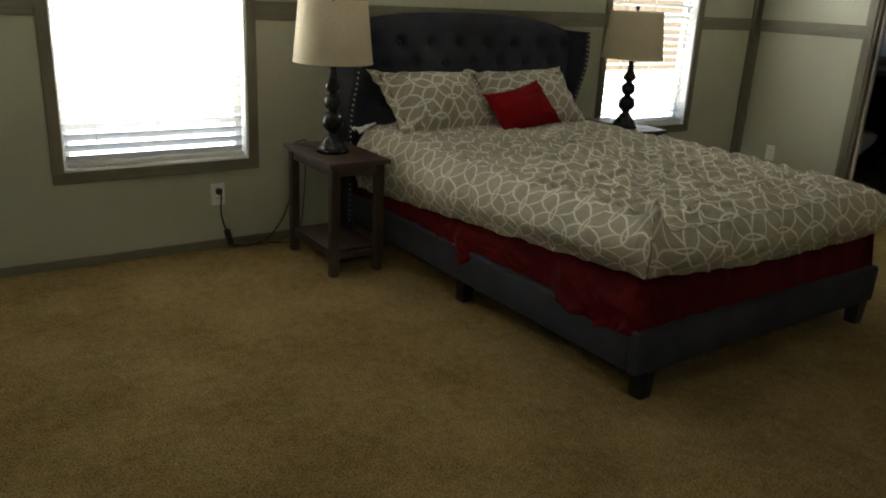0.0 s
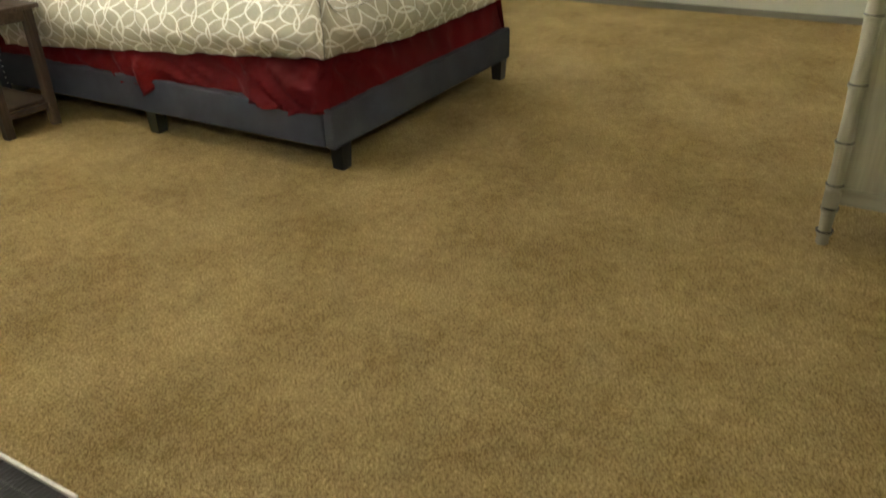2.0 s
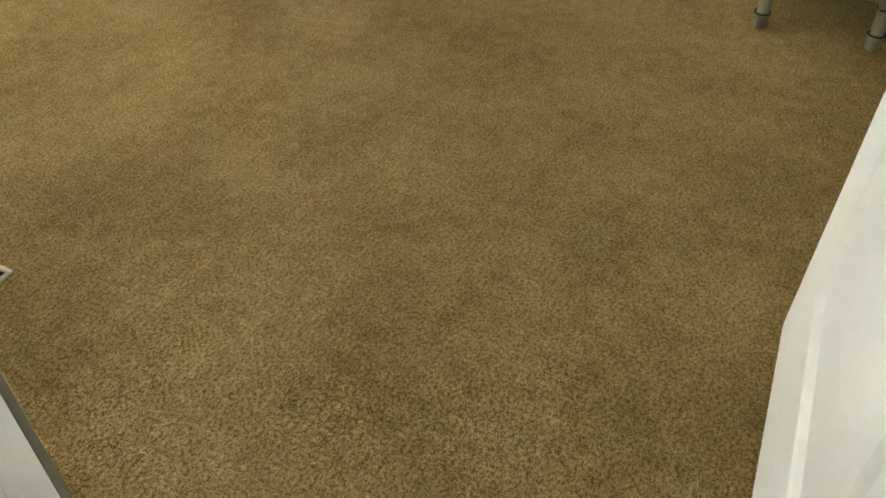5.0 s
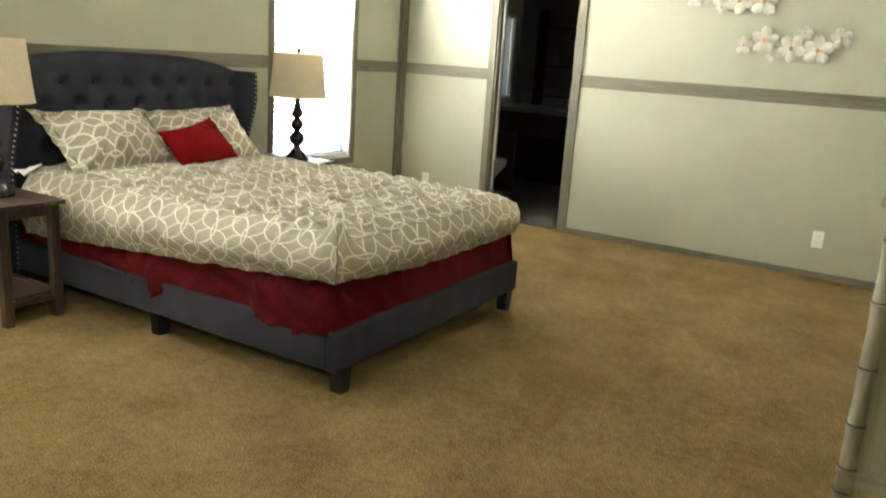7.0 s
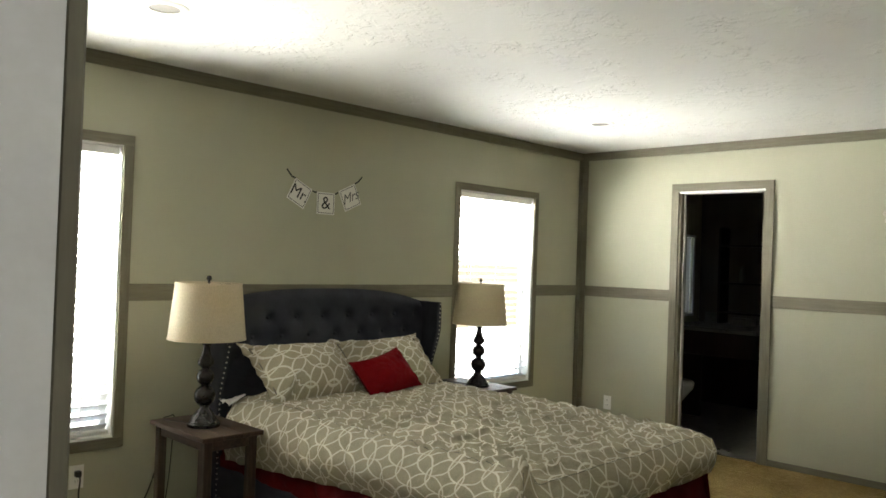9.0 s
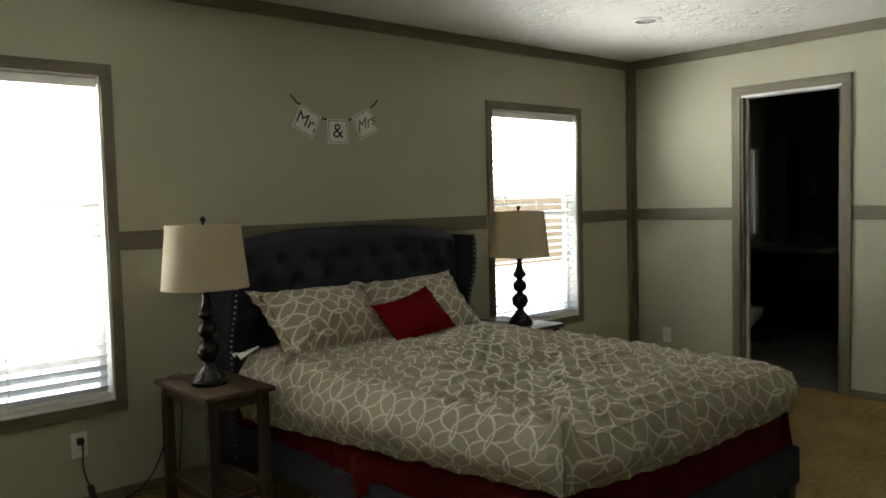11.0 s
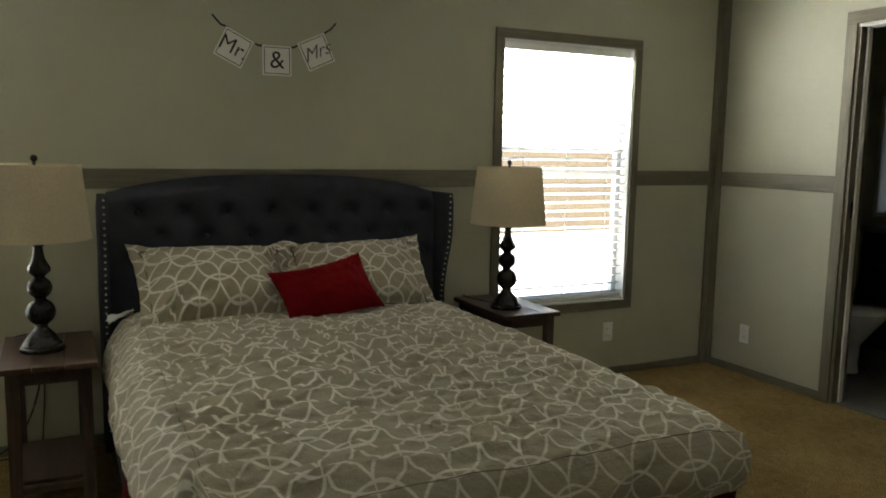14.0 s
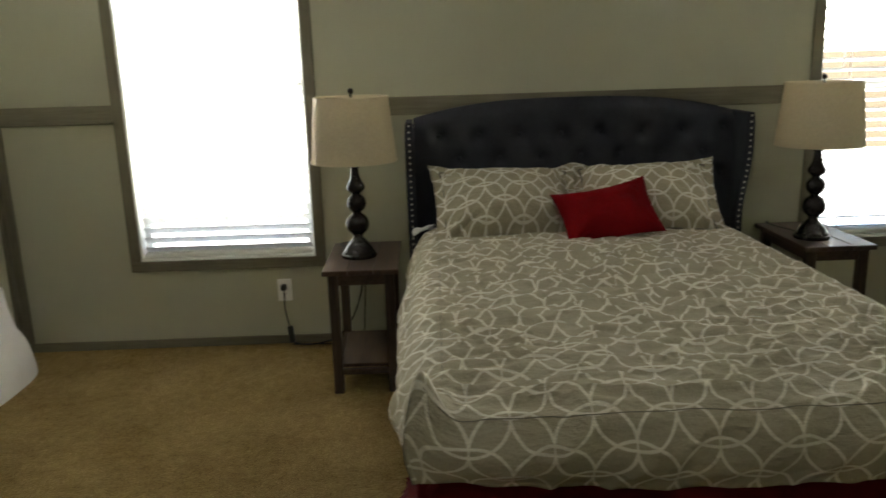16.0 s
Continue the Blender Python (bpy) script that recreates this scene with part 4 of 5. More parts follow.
def table_lamp(loc):
    lp = thing("table_lamp", loc, "turned bronze table lamp with a cream drum shade, unlit", "lamp", "lamps on the nightstands")
    body = [(0.078, 0.0), (0.080, 0.005), (0.080, 0.015), (0.073, 0.020), (0.071, 0.028), (0.065, 0.033), (0.058, 0.048), (0.044, 0.066), (0.031, 0.080), (0.023, 0.090), (0.021, 0.097), (0.026, 0.101)]
    for cz, r in ((0.150, 0.052), (0.243, 0.043)):
        body += [(r * math.cos(t), cz + r * math.sin(t)) for t in [radians(q) for q in range(-62, 63, 12)]]
        body += [(0.019, cz + r - 0.002), (0.021, cz + r + 0.002)]
    body += [(0.030, 0.296), (0.038, 0.304), (0.041, 0.313), (0.039, 0.323), (0.030, 0.338), (0.022, 0.356), (0.018, 0.376), (0.016, 0.398), (0.022, 0.402), (0.022, 0.409), (0.015, 0.414), (0.013, 0.430)]
    part("base", lathe(body, 28), BRONZE, lp, "turned bronze baluster", True, 35)
    part("socket", lathe([(0.010, 0.430), (0.016, 0.436), (0.016, 0.500), (0.010, 0.508)], 14), BRONZE, lp, "", True, 35)
    sh = bmesh.new()
    rings = []
    for r, z in ((0.188, 0.428), (0.1865, 0.428), (0.159, 0.706), (0.1605, 0.706)):
        rings.append([sh.verts.new((r * math.cos(2 * math.pi * i / 48), r * math.sin(2 * math.pi * i / 48), z)) for i in range(48)])
    for a, b in ((0, 1), (1, 2), (2, 3), (3, 0)):
        for i in range(48):
            j = (i + 1) % 48
            sh.faces.new((rings[a][i], rings[a][j], rings[b][j], rings[b][i]))
    shade = part("shade", sh, SHADE, lp, "cream linen drum shade", True, 40)
    for z, r in ((0.428, 0.1885), (0.701, 0.161)):
        part("rim", lathe([(r, z), (r + 0.0012, z + 0.001), (r + 0.0012, z + 0.007), (r, z + 0.008)], 48, 0, 0, False), SHADE, shade)
    sp = bmesh.new()
    for k in range(3):
        add_box(sp, 0.0, 0.16, -0.0018, 0.0018, 0.6985, 0.7015, 0, pose(0, 0, 0, 0, 0, 120 * k + 20))
    add_lathe(sp, [(0.003, 0.500), (0.003, 0.712)], 8)
    part("harp", sp, BRONZE, lp)
    part("finial", lathe([(0.004, 0.706), (0.008, 0.710), (0.004, 0.716), (0.012, 0.724), (0.0135, 0.732), (0.009, 0.741), (0.003, 0.744)], 14), BRONZE, lp, "round bronze finial", True, 50)
    return lp


lamp1 = table_lamp((-0.955, -0.450, 0.563))
lamp2 = copy_thing(lamp1, pose(1.132, -0.398, 0.563, 0, 0, 40))
tagged(link("lamp_cord", tube([(-0.99, -0.37, 0.568), (-1.02, -0.30, 0.570), (-1.06, -0.24, 0.573), (-1.03, -0.19, 0.571), (-0.99, -0.165, 0.569), (-0.96, -0.150, 0.566), (-0.955, -0.140, 0.50), (-0.97, -0.13, 0.2), (-1.0, -0.10, 0.02), (-1.12, -0.06, 0.006), (-1.26, -0.05, 0.007), (-1.36, -0.06, 0.012)], 0.0032), RUBBER, True), "thin black lamp cord trailing behind the nightstand", "cord")
tagged(link("lamp_cord", tube([(1.14, -0.31, 0.568), (1.10, -0.25, 0.571), (1.06, -0.17, 0.576), (1.05, -0.10, 0.576), (1.075, -0.05, 0.569), (1.09, -0.032, 0.53), (1.09, -0.028, 0.2), (1.10, -0.03, 0.01)], 0.0032), RUBBER, True), "thin black lamp cord trailing behind the nightstand", "cord")


# ---- outlets ----
def outlet(loc, turn, label):
    o = thing("wall_outlet", loc, label, "outlet", "outlets in the walls", "", turn)
    part("plate", box(-0.036, 0.036, -0.006, 0.0, -0.058, 0.058, 0.003, None, 2), PLATE, o)
    for z in (-0.021, 0.021):
        rc = bmesh.new()
        add_box(rc, -0.017, 0.017, -0.0085, -0.004, z - 0.014, z + 0.014, 0.003)
        sock = part("socket", rc, PLATE, o)
        sl = bmesh.new()
        for x in (-0.007, 0.007):
            add_box(sl, x - 0.0012, x + 0.0012, -0.0092, -0.008, z - 0.003, z + 0.006)
        part("slot", sl, INK, sock)
    return o


outlet((-1.386, 0.0, 0.288), 0, "white outlet with a black plug in it, below the window")
outlet((2.095, 0.0, 0.268), 0, "white wall outlet below the window")
outlet((XE, -0.324, 0.255), -90, "white wall outlet beside the corner board")
outlet((XE, -3.525, 0.270), -90, "white wall outlet above the baseboard")
plug = thing("power_cord", (-1.386, -0.01, 0.309), "black plug and cord with an inline switch hanging from the outlet", "cord")
part("plug", box(-0.014, 0.014, -0.030, 0.0005, -0.016, 0.014, 0.005, None, 2), RUBBER, plug, "", True, 50)
part("cord", tube([(0, -0.024, -0.006), (0.004, -0.034, -0.03), (0.001, -0.028, -0.10), (0.010, -0.032, -0.165), (0.022, -0.042, -0.205)], 0.0042), RUBBER, plug, "", True)
part("inline_switch", box(-0.014, 0.014, -0.014, 0.014, -0.042, 0.042, 0.006, pose(0.029, -0.052, -0.240, -14, -10, 0), 2), RUBBER, plug, "", True, 50)
part("cord", tube([(0.036, -0.062, -0.277), (0.06, -0.080, -0.283), (0.13, -0.095, -0.284), (0.20, -0.07, -0.283), (0.27, -0.035, -0.262), (0.34, -0.026, -0.18), (0.39, -0.026, -0.05), (0.42, -0.03, 0.10)], 0.0042), RUBBER, plug, "", True)


# ---- wall decorations ----
def lettering(text, size, material, parent, shear=0.0, x=0.0, z=0.0):
    cu = bpy.data.curves.new("lettering", "FONT")
    cu.body, cu.size, cu.align_x, cu.align_y, cu.shear, cu.extrude = text, size, "CENTER", "CENTER", shear, 0.0006
    tmp = bpy.data.objects.new("lettering", cu)
    me = bpy.data.meshes.new_from_object(tmp)
    bpy.data.objects.remove(tmp)
    me.materials.append(material)
    ob = new("lettering", me)
    ob.parent = parent
    ob.matrix_basis = pose(x, -0.0068, z, 90, 0, 0)
    return ob


banner = thing("banner", (0.074, 0.0, 1.60), "three white lettered cards strung on a black ribbon", "banner")


def card(x, z, size, angle, text, tsize, material, shear=0.0):
    c = part("card", box(-size / 2, size / 2, -0.006, -0.002, -size / 2, size / 2, 0.0008), CARD, banner, "white square card with a thin black border")
    c.matrix_basis = pose(x, -0.004, z, 0, -angle, 0)
    rim = bmesh.new()
    i = size / 2 - 0.009
    for s in (-1, 1):
        add_box(rim, -i, i, -0.0068, -0.0058, s * i - 0.0016, s * i + 0.0016)
        add_box(rim, s * i - 0.0016, s * i + 0.0016, -0.0068, -0.0058, -i + 0.001, i - 0.001)
    part("border", rim, INK, c)
    lettering(text, tsize, material, c, shear)


card(-0.201, 0.200, 0.140, -26.7, "Mr.", 0.100, INK)
card(0.0, 0.154, 0.138, 0.0, "&", 0.115, INK)
card(0.192, 0.206, 0.142, 24.8, "Mrs", 0.088, INK_GREY, 0.45)
for pts in (((-0.294, 0.342), (-0.258, 0.302), (-0.222, 0.290)), ((-0.10, 0.226), (-0.085, 0.219), (-0.066, 0.220)), ((0.068, 0.220), (0.085, 0.222), (0.100, 0.232)), ((0.235, 0.300), (0.264, 0.318), (0.292, 0.350))):
    rb = bmesh.new()
    for (xa, za), (xb, zb) in zip(pts, pts[1:]):
        ang = math.degrees(math.atan2(zb - za, xb - xa))
        add_box(rb, -0.001, math.hypot(xb - xa, zb - za) + 0.001, -0.0035, -0.0015, -0.0045, 0.0045, 0, pose(xa, 0, za, 0, -ang, 0))
    part("ribbon", rb, INK, banner, "black ribbon")


def flower(radius, seed):
    """Five notched, cupped petals in the x-z plane, open towards -y."""
    bm = bmesh.new()
    rng = random.Random(seed)
    start = rng.uniform(0, 72)
    for k in range(5):
        a = radians(start + 72 * k + rng.uniform(-7, 7))
        lift = rng.uniform(0.0, 0.3)
        rows = []
        n, q = 7, 6
        for i in range(n + 1):
            t = i / n
            half = 0.37 * math.sin(math.pi * (0.04 + 0.82 * t ** 1.15)) * radius
            row = []
            for j in range(q + 1):
                s = 2 * j / q - 1
                r = radius * (0.06 + 0.94 * t) * (1 - 0.10 * (1 - abs(s)) * smooth_step(0.7, 1.0, t))
                cup = 0.16 * radius * t * (0.6 + lift) - 0.15 * radius * s * s * t + 0.02 * radius * math.cos(11 * s) * t
                px, pz = r * math.cos(a) - s * half * math.sin(a), r * math.sin(a) + s * half * math.cos(a)
                row.append((px, pz, 0.016 + 0.005 * (k % 2) + cup))
            rows.append(row)
        for back in (0.0, 0.0016):
            vs = [[bm.verts.new((px, -(d - back), pz)) for px, pz, d in row] for row in rows]
            for i in range(n):
                for j in range(q):
                    bm.faces.new((vs[i][j], vs[i][j + 1], vs[i + 1][j + 1], vs[i + 1][j]))
    return bm


art = thing("wall_art", (XE, -2.78, 1.60), "cream metal flower spray with gold centres mounted on the wall", "wall art", "flower sprays on the wall", "", -90)
FLOWERS = ((-2.479, 1.822, 0.063), (-2.611, 1.862, 0.094), (-2.675, 1.766, 0.045), (-2.785, 1.814, 0.096), (-2.856, 1.918, 0.050), (-2.949, 1.810, 0.100), (-3.077, 1.894, 0.072))
for k, (fy, fz, fr) in enumerate(FLOWERS):
    fr *= 0.98
    fl = part("flower", flower(fr, 3 + k), PETAL, art, "", True)
    fl.matrix_basis = pose(-(fy + 2.78), -0.004 * (k % 3), fz - 1.60)
    bead = lathe([(0.002, 0.0), (0.010, 0.004), (0.012, 0.011), (0.008, 0.018), (0.002, 0.020)], 12)
    bo = part("bead", bead, GOLD, fl, "gold bead", True)
    bo.matrix_basis = pose(0, -0.014, 0, 90, 0, 0) @ Matrix.Scale(max(0.7, 1.3 * fr / 0.1), 4)
part("wire", tube([(-0.30, -0.006, 0.22), (-0.12, -0.008, 0.24), (0.05, -0.006, 0.21), (0.20, -0.008, 0.22), (0.30, -0.006, 0.29)], 0.003, 6), PETAL, art)
copy_thing(art, pose(XE, -3.155, 1.300, 0, 0, -90))


# ---- ceiling lights, floor register ----
def downlight(loc):
    d = thing("ceiling_light", loc, "unlit recessed downlight with a white trim ring", "ceiling light", "recessed downlights")
    part("trim_ring", lathe([(0.062, -0.001), (0.062, -0.007), (0.092, -0.006), (0.097, -0.001)], 36, 0, 0, False), PLATE, d, "", True, 50)
    part("lens", lathe([(0.0615, -0.0012), (0.060, -0.0024)], 36), CAN, d, "grey lamp recess")
    return d


dl = downlight((1.70, -0.955, HC))
copy_thing(dl, pose(-1.475, -0.945, HC))

FIN = surface("dark_bronze_fin", (0.016, 0.012, 0.009), (0.030, 0.024, 0.018), 12.0, 150.0, 0.5, 0.3)
vent = thing("floor_register", (-2.389, -2.680, 0.0), "metal floor register with dark slots set in the carpet", "floor vent")
# flat near-black sheet that stands for the shade in the opening below
part("duct", box(-0.040, 0.040, -0.138, 0.138, 0.0015, 0.004), DARK, vent)
for x0, x1, y0, y1 in ((-0.052, -0.040, -0.150, 0.150), (0.040, 0.052, -0.150, 0.150), (-0.040, 0.040, -0.150, -0.138), (-0.040, 0.040, 0.138, 0.150)):
    part("frame", box(x0, x1, y0, y1, 0.0005, 0.010, 0.0025), VENT, vent)
fin = None
for k in range(21):
    if fin is None:
        fin = part("fin", box(-0.040, 0.040, -0.0011, 0.0011, 0.002, 0.0065), FIN, vent)
        fin.matrix_basis = pose(0, -0.130 + 0.013 * k, 0)
    else:
        again(fin, (0, -0.130 + 0.013 * k, 0))
part("rib", box(-0.002, 0.002, -0.138, 0.138, 0.004, 0.007), FIN, vent)


# ---- dresser ----
DX0, DX1, DY0, DY1 = -0.465, 0.85, -4.370, -3.985   # outer faces of the posts
dr = thing("dresser", (0.19, -4.178, 0.0), "weathered cream dresser with bamboo-turned posts and iron pulls", "dresser")
RX, RY = 0.19, -4.178
dr.matrix_basis = dr.matrix_basis @ Matrix.Diagonal((1.0, 1.0, 1.042, 1.0))


def dbox(x0, x1, y0, y1, z0, z1, bevel=0.003):
    return box(x0 - RX, x1 - RX, y0 - RY, y1 - RY, z0, z1, bevel)


part("top", dbox(DX0 - 0.028, DX1 + 0.028, DY0 - 0.02, DY1 + 0.026, 0.955, 0.982, 0.007), WEATHERED_Y, dr)
part("cornice", dbox(DX0 - 0.006, DX1 + 0.006, DY0, DY1 + 0.006, 0.935, 0.955, 0.006), WEATHERED_Y, dr)


def bamboo_post(x, y):
    rr = 0.0265
    prof = [(0.017, 0.0), (0.020, 0.006), (0.018, 0.030), (0.024, 0.034), (0.024, 0.042), (0.0185, 0.047), (0.021, 0.085), (0.0215, 0.108), (0.026, 0.112), (0.026, 0.120), (0.021, 0.124)]
    prof += [(0.021, 0.185), (0.026, 0.189), (0.026, 0.197)]
    zs = (0.197, 0.330, 0.500, 0.690, 0.862)
    for a, b in zip(zs, zs[1:]):
        prof += [(rr - 0.002, a + 0.004), (rr - 0.0045, (a + b) / 2), (rr - 0.002, b - 0.008), (rr + 0.0025, b - 0.004), (rr + 0.0025, b)]
    prof += [(0.020, 0.866), (0.020, 0.900)]
    bm = lathe(prof, 18)
    add_box(bm, -0.024, 0.024, -0.024, 0.024, 0.126, 0.184, 0.003)
    add_box(bm, -0.025, 0.025, -0.025, 0.025, 0.872, 0.936, 0.003)
    ob = part("post", bm, WEATHERED, dr, "bamboo-turned corner post", True, 40)
    ob.matrix_basis = pose(x - RX, y - RY, 0)
    for z in (0.044, 0.122, 0.198, 0.331, 0.501, 0.691, 0.863):
        ring = part("joint_ring", lathe([(rr - 0.004, z), (rr + 0.0012, z + 0.0006), (rr + 0.0012, z + 0.0036), (rr - 0.004, z + 0.0042)], 18, 0, 0, False), PULL, ob, "thin dark ring round a bamboo joint")
        ring.matrix_basis = Matrix.Identity(4)


for px in (DX0 + 0.025, DX1 - 0.025):
    for py in (DY0 + 0.025, DY1 - 0.025):
        bamboo_post(px, py)
for px in (DX0 + 0.018, DX1 - 0.034):
    part("side_panel", dbox(px + 0.004, px + 0.014, DY0 + 0.045, DY1 - 0.045, 0.19, 0.90), WEATHERED, dr)
    part("side_rail", dbox(px - 0.006, px + 0.022, DY0 + 0.045, DY1 - 0.045, 0.140, 0.19), WEATHERED_Y, dr)
    part("side_rail", dbox(px - 0.006, px + 0.022, DY0 + 0.045, DY1 - 0.045, 0.885, 0.935), WEATHERED_Y, dr)
part("back", dbox(DX0 + 0.045, DX1 - 0.045, DY0 + 0.01, DY0 + 0.02, 0.15, 0.93), WEATHERED, dr)
part("carcass", dbox(DX0 + 0.05, DX1 - 0.05, DY0 + 0.03, DY1 - 0.05, 0.16, 0.93), WEATHERED, dr)
part("front_rail", dbox(DX0 + 0.048, DX1 - 0.048, DY1 - 0.048, DY1 - 0.012, 0.140, 0.182), WEATHERED_Y, dr)
part("front_rail", dbox(DX0 + 0.048, DX1 - 0.048, DY1 - 0.048, DY1 - 0.012, 0.900, 0.935), WEATHERED_Y, dr)
mid = (DX0 + DX1) / 2
for r in range(4):
    z0 = 0.186 + 0.178 * r
    for x0, x1 in ((DX0 + 0.052, mid - 0.006), (mid + 0.006, DX1 - 0.052)):
        dw2 = part("drawer", dbox(x0, x1, DY1 - 0.05, DY1 - 0.014, z0, z0 + 0.172, 0.006), WEATHERED_Y, dr)
        for t in (0.24, 0.76):
            hx, hz = x0 + (x1 - x0) * t, z0 + 0.098
            for s in (-1, 1):
                pm = pose(hx + s * 0.04 - RX, DY1 - 0.014 - RY, hz, -90, 0, 0)
                part("pull_post", lathe([(0.004, -0.002), (0.004, 0.006), (0.008, 0.008), (0.006, 0.013), (0.001, 0.014)], 8), PULL, dw2, "black iron pull post", True, 50).matrix_basis = pm
            part("bail", tube([(hx - 0.04 - RX, DY1 - 0.005 - RY, hz), (hx - 0.036 - RX, DY1 - 0.004 - RY, hz - 0.022), (hx - RX, DY1 - 0.004 - RY, hz - 0.032), (hx + 0.036 - RX, DY1 - 0.004 - RY, hz - 0.022), (hx + 0.04 - RX, DY1 - 0.005 - RY, hz)], 0.003, 6), PULL, dw2, "black iron bail")

tray = thing("tray", (0.03, -4.138, 1.0235), "small black footed tray on the dresser", "tray")
part("base", box(-0.15, 0.15, -0.10, 0.10, 0.030, 0.040, 0.003), BLACK, tray)
for x0, x1, y0, y1 in ((-0.15, 0.15, -0.10, -0.092), (-0.15, 0.15, 0.092, 0.10), (-0.15, -0.142, -0.092, 0.092), (0.142, 0.15, -0.092, 0.092)):
    part("edge", box(x0, x1, y0, y1, 0.040, 0.062, 0.002), BLACK, tray)
for sx in (-1, 1):
    for sy in (-1, 1):
        ft = part("foot", box(-0.008, 0.008, -0.008, 0.008, 0.0, 0.030, 0.002), BLACK, tray)
        ft.matrix_basis = pose(sx * 0.138, sy * 0.088, 0)
cn = thing("candle", (0.03, -4.133, 1.0635), "thick red pillar candle standing on the tray", "candle")
part("wax", lathe([(0.046, 0.0), (0.050, 0.004), (0.050, 0.135), (0.044, 0.142), (0.030, 0.136), (0.006, 0.134)], 28), RED_PILLOW, cn, "", True, 40)
part("wick", tube([(0, 0, 0.133), (0.001, 0, 0.142), (0.004, 0, 0.150)], 0.0012, 6), INK, cn)

# ---- white bag by the corner ----
bag = thing("laundry_bag", (-2.630, -0.52, 0.0), "slumped white sack with a blue cloth in its top", "sack")


def sack():
    bm = bmesh.new()
    rings = []
    n, q = 20, 40
    for k in range(n + 1):
        t = k / n
        z = 0.46 * t
        a = 0.31 * (1 - 0.55 * smooth_step(0.0, 0.9, t)) * (0.97 + 0.03 * math.sin(6 * t))
        b = 0.105 * (1 - 0.40 * t)
        ring = []
        for i in range(q):
            th = 2 * math.pi * i / q
            c, s = math.cos(th), math.sin(th)
            w = 1 + 0.05 * wob(c * 2, s * 2, t * 4 + 3)
            ring.append(bm.verts.new((b * math.copysign(abs(c) ** 0.7, c) * w, a * math.copysign(abs(s) ** 0.8, s) * w, z)))
        rings.append(ring)
    for a, b in zip(rings, rings[1:]):
        for i in range(q):
            bm.faces.new((a[i], a[(i + 1) % q], b[(i + 1) % q], b[i]))
    bm.faces.new(rings[0][::-1])
    bm.faces.new(rings[-1])
    return bm


part("body", sack(), LINEN_W, bag, "", True, 60)
part("cloth", lathe([(0.02, 0.455), (0.05, 0.462), (0.062, 0.50), (0.055, 0.545), (0.03, 0.57), (0.005, 0.575)], 20), BLUE, bag, "blue cloth in the sack's mouth", True)

# ---- bathroom beyond the doorway ----
structure("bathroom_floor", box(XE + 0.02, 5.2, -3.0, 0.0, 0.0, 0.006), MARBLE, "grey marbled vinyl floor of the bathroom", "floor")
structure("bathroom_wall_east", box(5.2, 5.3, -3.1, 0.0, 0.0, HC), BATH_WALL, "dark brown bathroom wall", "wall")
structure("bathroom_wall_south", box(XE + 0.1, 5.2, -3.1, -3.0, 0.0, HC), BATH_WALL, "dark brown bathroom wall", "wall")
bw = thing("window_3", ((BATHWIN[0] + BATHWIN[1]) / 2, 0.0, BATHWIN[2]), "small bathroom window with its white blind shut", "window", "", "structure")
ba, bh = (BATHWIN[1] - BATHWIN[0]) / 2, BATHWIN[3] - BATHWIN[2]
for x0, x1, z0, z1 in ((-ba - 0.03, ba + 0.03, bh, bh + 0.03), (-ba - 0.03, ba + 0.03, -0.03, 0.0), (-ba - 0.03, -ba, 0.0, bh), (ba, ba + 0.03, 0.0, bh)):
    part("casing", box(x0, x1, -0.014, 0.0, z0, z1, 0.002), VINYL, bw)
slt = None
for k in range(int(bh / 0.045)):
    if slt is None:
        slt = part("slat", box(-ba + 0.004, ba - 0.004, -0.0015, 0.0015, -0.026, 0.026), SLAT, bw)
        slt.matrix_basis = pose(0, 0.03, 0.024 + 0.045 * k, 6, 0, 0)
    else:
        again(slt, (0, 0.03, 0.024 + 0.045 * k), pose(0, 0, 0, 6, 0, 0))

tl = thing("toilet", (3.56, -0.44, 0.006), "white porcelain toilet with the lid down", "toilet")
bowl = bmesh.new()
rings = []
for z, a, b, cy in ((0.0, 0.115, 0.20, 0.02), (0.05, 0.11, 0.19, 0.02), (0.18, 0.105, 0.18, 0.0), (0.28, 0.15, 0.225, -0.03), (0.36, 0.182, 0.26, -0.06), (0.385, 0.185, 0.265, -0.06)):
    rings.append([bowl.verts.new((a * math.cos(2 * math.pi * i / 28), cy + b * math.sin(2 * math.pi * i / 28), z)) for i in range(28)])
for a, b in zip(rings, rings[1:]):
    for i in range(28):
        bowl.faces.new((a[i], a[(i + 1) % 28], b[(i + 1) % 28], b[i]))
bowl.faces.new(rings[0][::-1])
bowl.faces.new(rings[-1])
part("bowl", bowl, PORCELAIN, tl, "", True, 50)
lid = bmesh.new()
rings = [[lid.verts.new((a * math.cos(2 * math.pi * i / 28), -0.06 + b * math.sin(2 * math.pi * i / 28), z)) for i in range(28)] for z, a, b in ((0.388, 0.188, 0.268), (0.410, 0.190, 0.270), (0.425, 0.176, 0.256))]
for a, b in zip(rings, rings[1:]):
    for i in range(28):
        lid.faces.new((a[i], a[(i + 1) % 28], b[(i + 1) % 28], b[i]))
lid.faces.new(rings[0][::-1])
lid.faces.new(rings[-1])
part("lid", lid, PORCELAIN, tl, "", True, 50)
part("tank", box(-0.20, 0.20, 0.21, 0.40, 0.38, 0.74, 0.03, None, 3), PORCELAIN, tl, "", True, 50)
part("tank_lid", box(-0.21, 0.21, 0.20, 0.41, 0.742, 0.775, 0.012, None, 2), PORCELAIN, tl, "", True, 50)

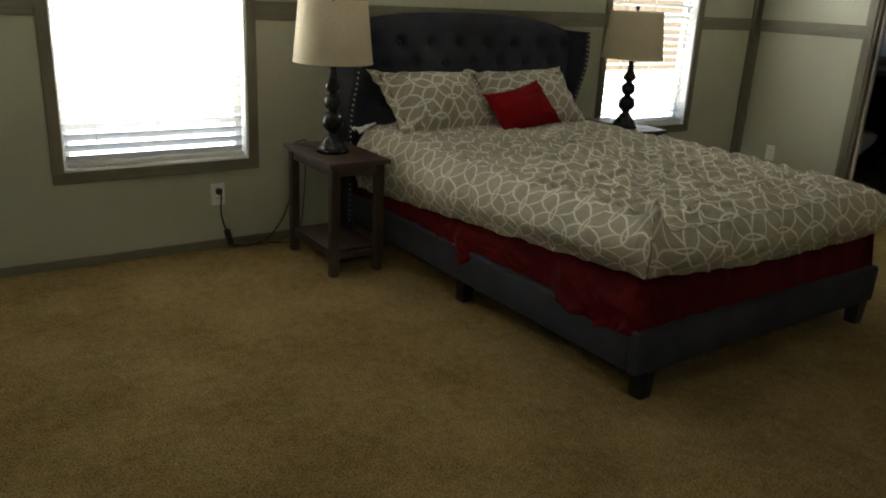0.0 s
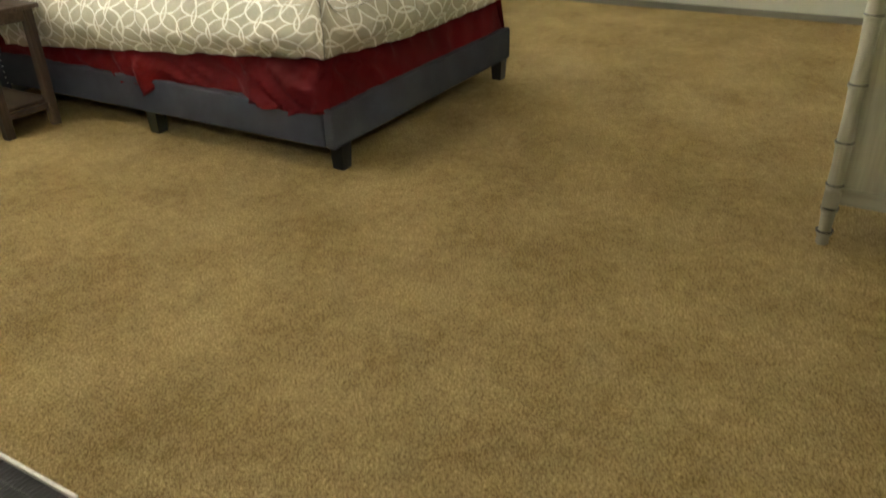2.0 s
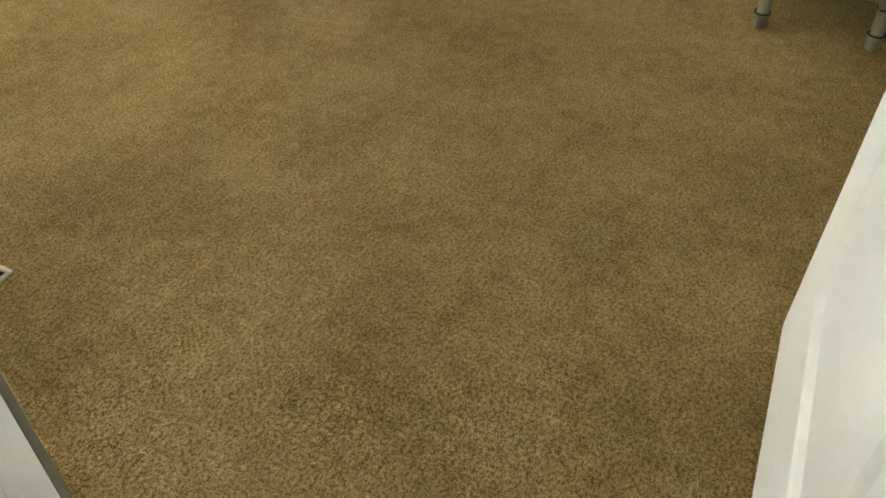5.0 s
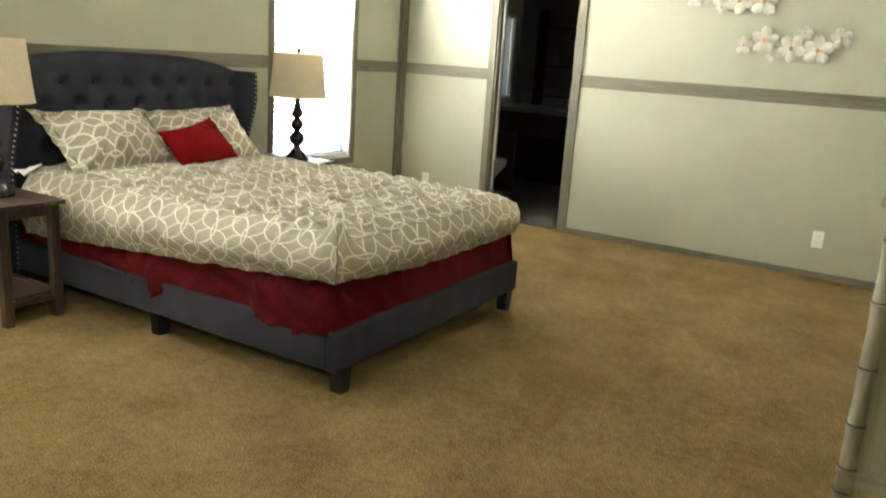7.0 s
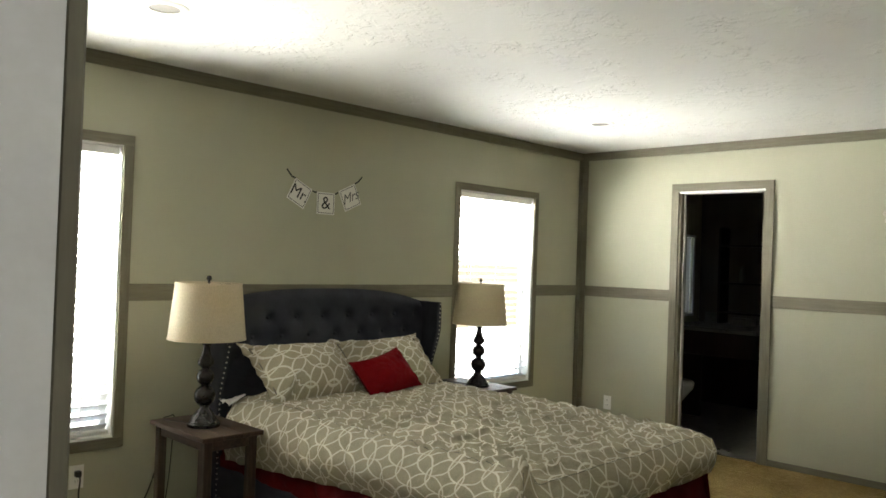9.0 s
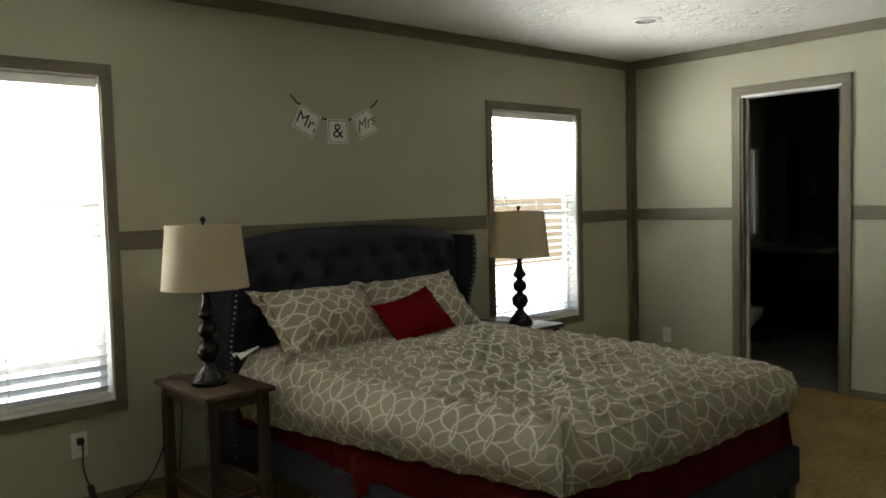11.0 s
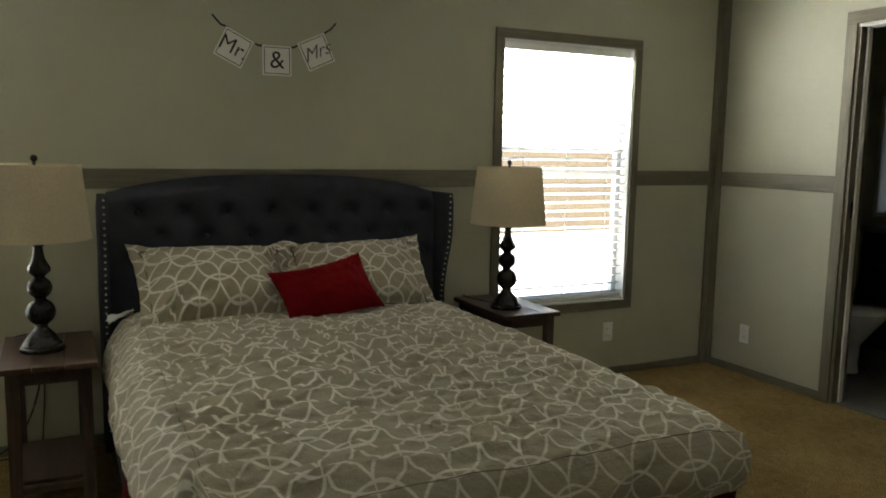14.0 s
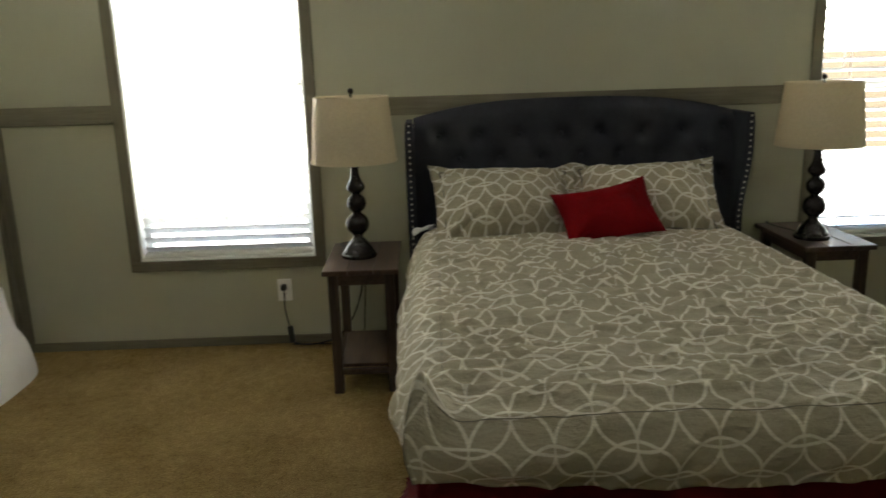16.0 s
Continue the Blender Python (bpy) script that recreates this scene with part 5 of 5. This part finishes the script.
vn = thing("vanity", (4.92, -1.2, 0.006), "dark espresso bathroom vanity with drawers", "cabinet")
part("body", box(-0.24, 0.27, -1.1, 0.15, 0.09, 0.82, 0.003), ESPRESSO, vn)
part("plinth", box(-0.18, 0.27, -1.1, 0.15, 0.0, 0.09), ESPRESSO, vn)
for k in range(3):
    y0 = -1.08 + 0.41 * k
    dd = part("door", box(-0.262, -0.241, y0, y0 + 0.39, 0.11, 0.60, 0.004), ESPRESSO, vn)
    part("handle", lathe([(0.004, 0), (0.004, 0.018), (0.012, 0.022), (0.012, 0.028), (0.003, 0.030)], 10), CHROME, dd).matrix_basis = pose(-0.262, y0 + 0.34, 0.55, 0, -90, 0)
    d2 = part("drawer", box(-0.262, -0.241, y0, y0 + 0.39, 0.615, 0.80, 0.004), ESPRESSO, vn)
    part("handle", lathe([(0.004, 0), (0.004, 0.018), (0.012, 0.022), (0.012, 0.028), (0.003, 0.030)], 10), CHROME, d2).matrix_basis = pose(-0.262, y0 + 0.195, 0.71, 0, -90, 0)
tagged(link("makeup_desk", box(4.25, 5.185, -1.035, -0.10, 0.60, 0.826, 0.004), ESPRESSO), "dark espresso make-up desk section beside the vanity", "desk").location = (0, 0, 0)
tagged(link("desk_panel", box(5.10, 5.185, -1.03, -0.10, 0.006, 0.598, 0.004), ESPRESSO), "dark back panel under the make-up desk", "panel")
tagged(link("desk_panel", box(4.25, 4.28, -0.50, -0.10, 0.006, 0.598, 0.004), ESPRESSO), "dark end panel under the make-up desk", "panel")
wt = bmesh.new()
add_box(wt, 4.65, 5.195, -2.31, -1.04, 0.829, 0.866, 0.006)
add_box(wt, 4.23, 5.195, -1.04, -0.08, 0.829, 0.866, 0.006)
add_box(wt, 5.175, 5.195, -2.31, -0.08, 0.866, 0.966, 0.004)
tagged(link("worktop", wt, COUNTER), "pale stone worktop with a low backsplash", "worktop")
fc = thing("faucet", (5.08, -1.25, 0.866), "chrome basin faucet on the worktop", "faucet")
part("spout", tube([(0, 0, 0.0), (0, 0, 0.10), (-0.03, 0, 0.15), (-0.09, 0, 0.15), (-0.12, 0, 0.12)], 0.011, 10), CHROME, fc, "", True)
for s in (-1, 1):
    part("tap", lathe([(0.022, 0), (0.018, 0.02), (0.010, 0.03), (0.022, 0.05), (0.018, 0.062), (0.004, 0.065)], 14, 0, s * 0.1), CHROME, fc, "", True)
mr = thing("bathroom_mirror", (5.198, -1.35, 1.05), "large frameless mirror above the vanity", "mirror")
part("glass", box(-0.006, 0.0, -0.55, 0.55, 0.0, 0.95, 0.001), MIRROR, mr)
tb = thing("tissue_box", (4.90, -0.62, 0.866), "pale tissue box on the worktop", "tissue box")
part("box", box(-0.06, 0.06, -0.11, 0.11, 0.0, 0.075, 0.004), COUNTER, tb)
bo2 = thing("bottle", (5.02, -0.55, 1.296), "slim white bottle on a dark shelf", "bottle")
part("body", lathe([(0.030, 0), (0.034, 0.01), (0.034, 0.10), (0.016, 0.14), (0.012, 0.17), (0.003, 0.172)], 16), COUNTER, bo2, "", True, 50)
sf = thing("shelf_unit", (5.10, -0.56, 0.866), "dark open shelf tower standing on the worktop", "shelf")
for z in (0.0, 0.41, 0.80):
    part("shelf", box(-0.15, 0.09, -0.22, 0.22, z + 0.101 if z == 0 else z, (z + 0.101 if z == 0 else z) + 0.02, 0.002), ESPRESSO, sf)
for y in (-0.24, 0.22):
    part("side", box(-0.15, 0.072, y, y + 0.02, 0.0, 1.0, 0.002), ESPRESSO, sf)

# ---- outside ----
structure("ground", box(-400, 400, 0.12, 500, -0.8, -0.70), DIRT, "pale sunlit gravel yard", "ground")
structure("ground_under_house", box(-400, 400, -400, 0.12, -0.8, -0.72), DIRT, "pale gravel ground", "ground")
# roof slab out of view, added to block the sun and shade the yard
structure("roof", box(-4.8, 5.4, -6.0, 0.40, HC + 0.12, HC + 0.22), ROOF, "unseen grey roof slab, added to cast the house's shadow", "roof")
fe = thing("fence", (13.0, 13.0, -0.70), "tan vertical-board yard fence beyond the windows", "fence")
fboard = None
rng = random.Random(5)
for k in range(160):
    x = -6.5 + 0.149 * k
    if fboard is None:
        fboard = part("board", box(-0.0735, 0.0735, -0.012, 0.012, 0.0, 2.15, 0.004), SIDING, fe)
        fboard.matrix_basis = pose(x, 0, 0)
    else:
        again(fboard, (x, rng.uniform(-0.006, 0.006), rng.uniform(-0.03, 0.0)))
for z in (0.35, 1.75):
    part("rail", box(-6.6, 17.4, 0.013, 0.05, z, z + 0.09), SIDING, fe)
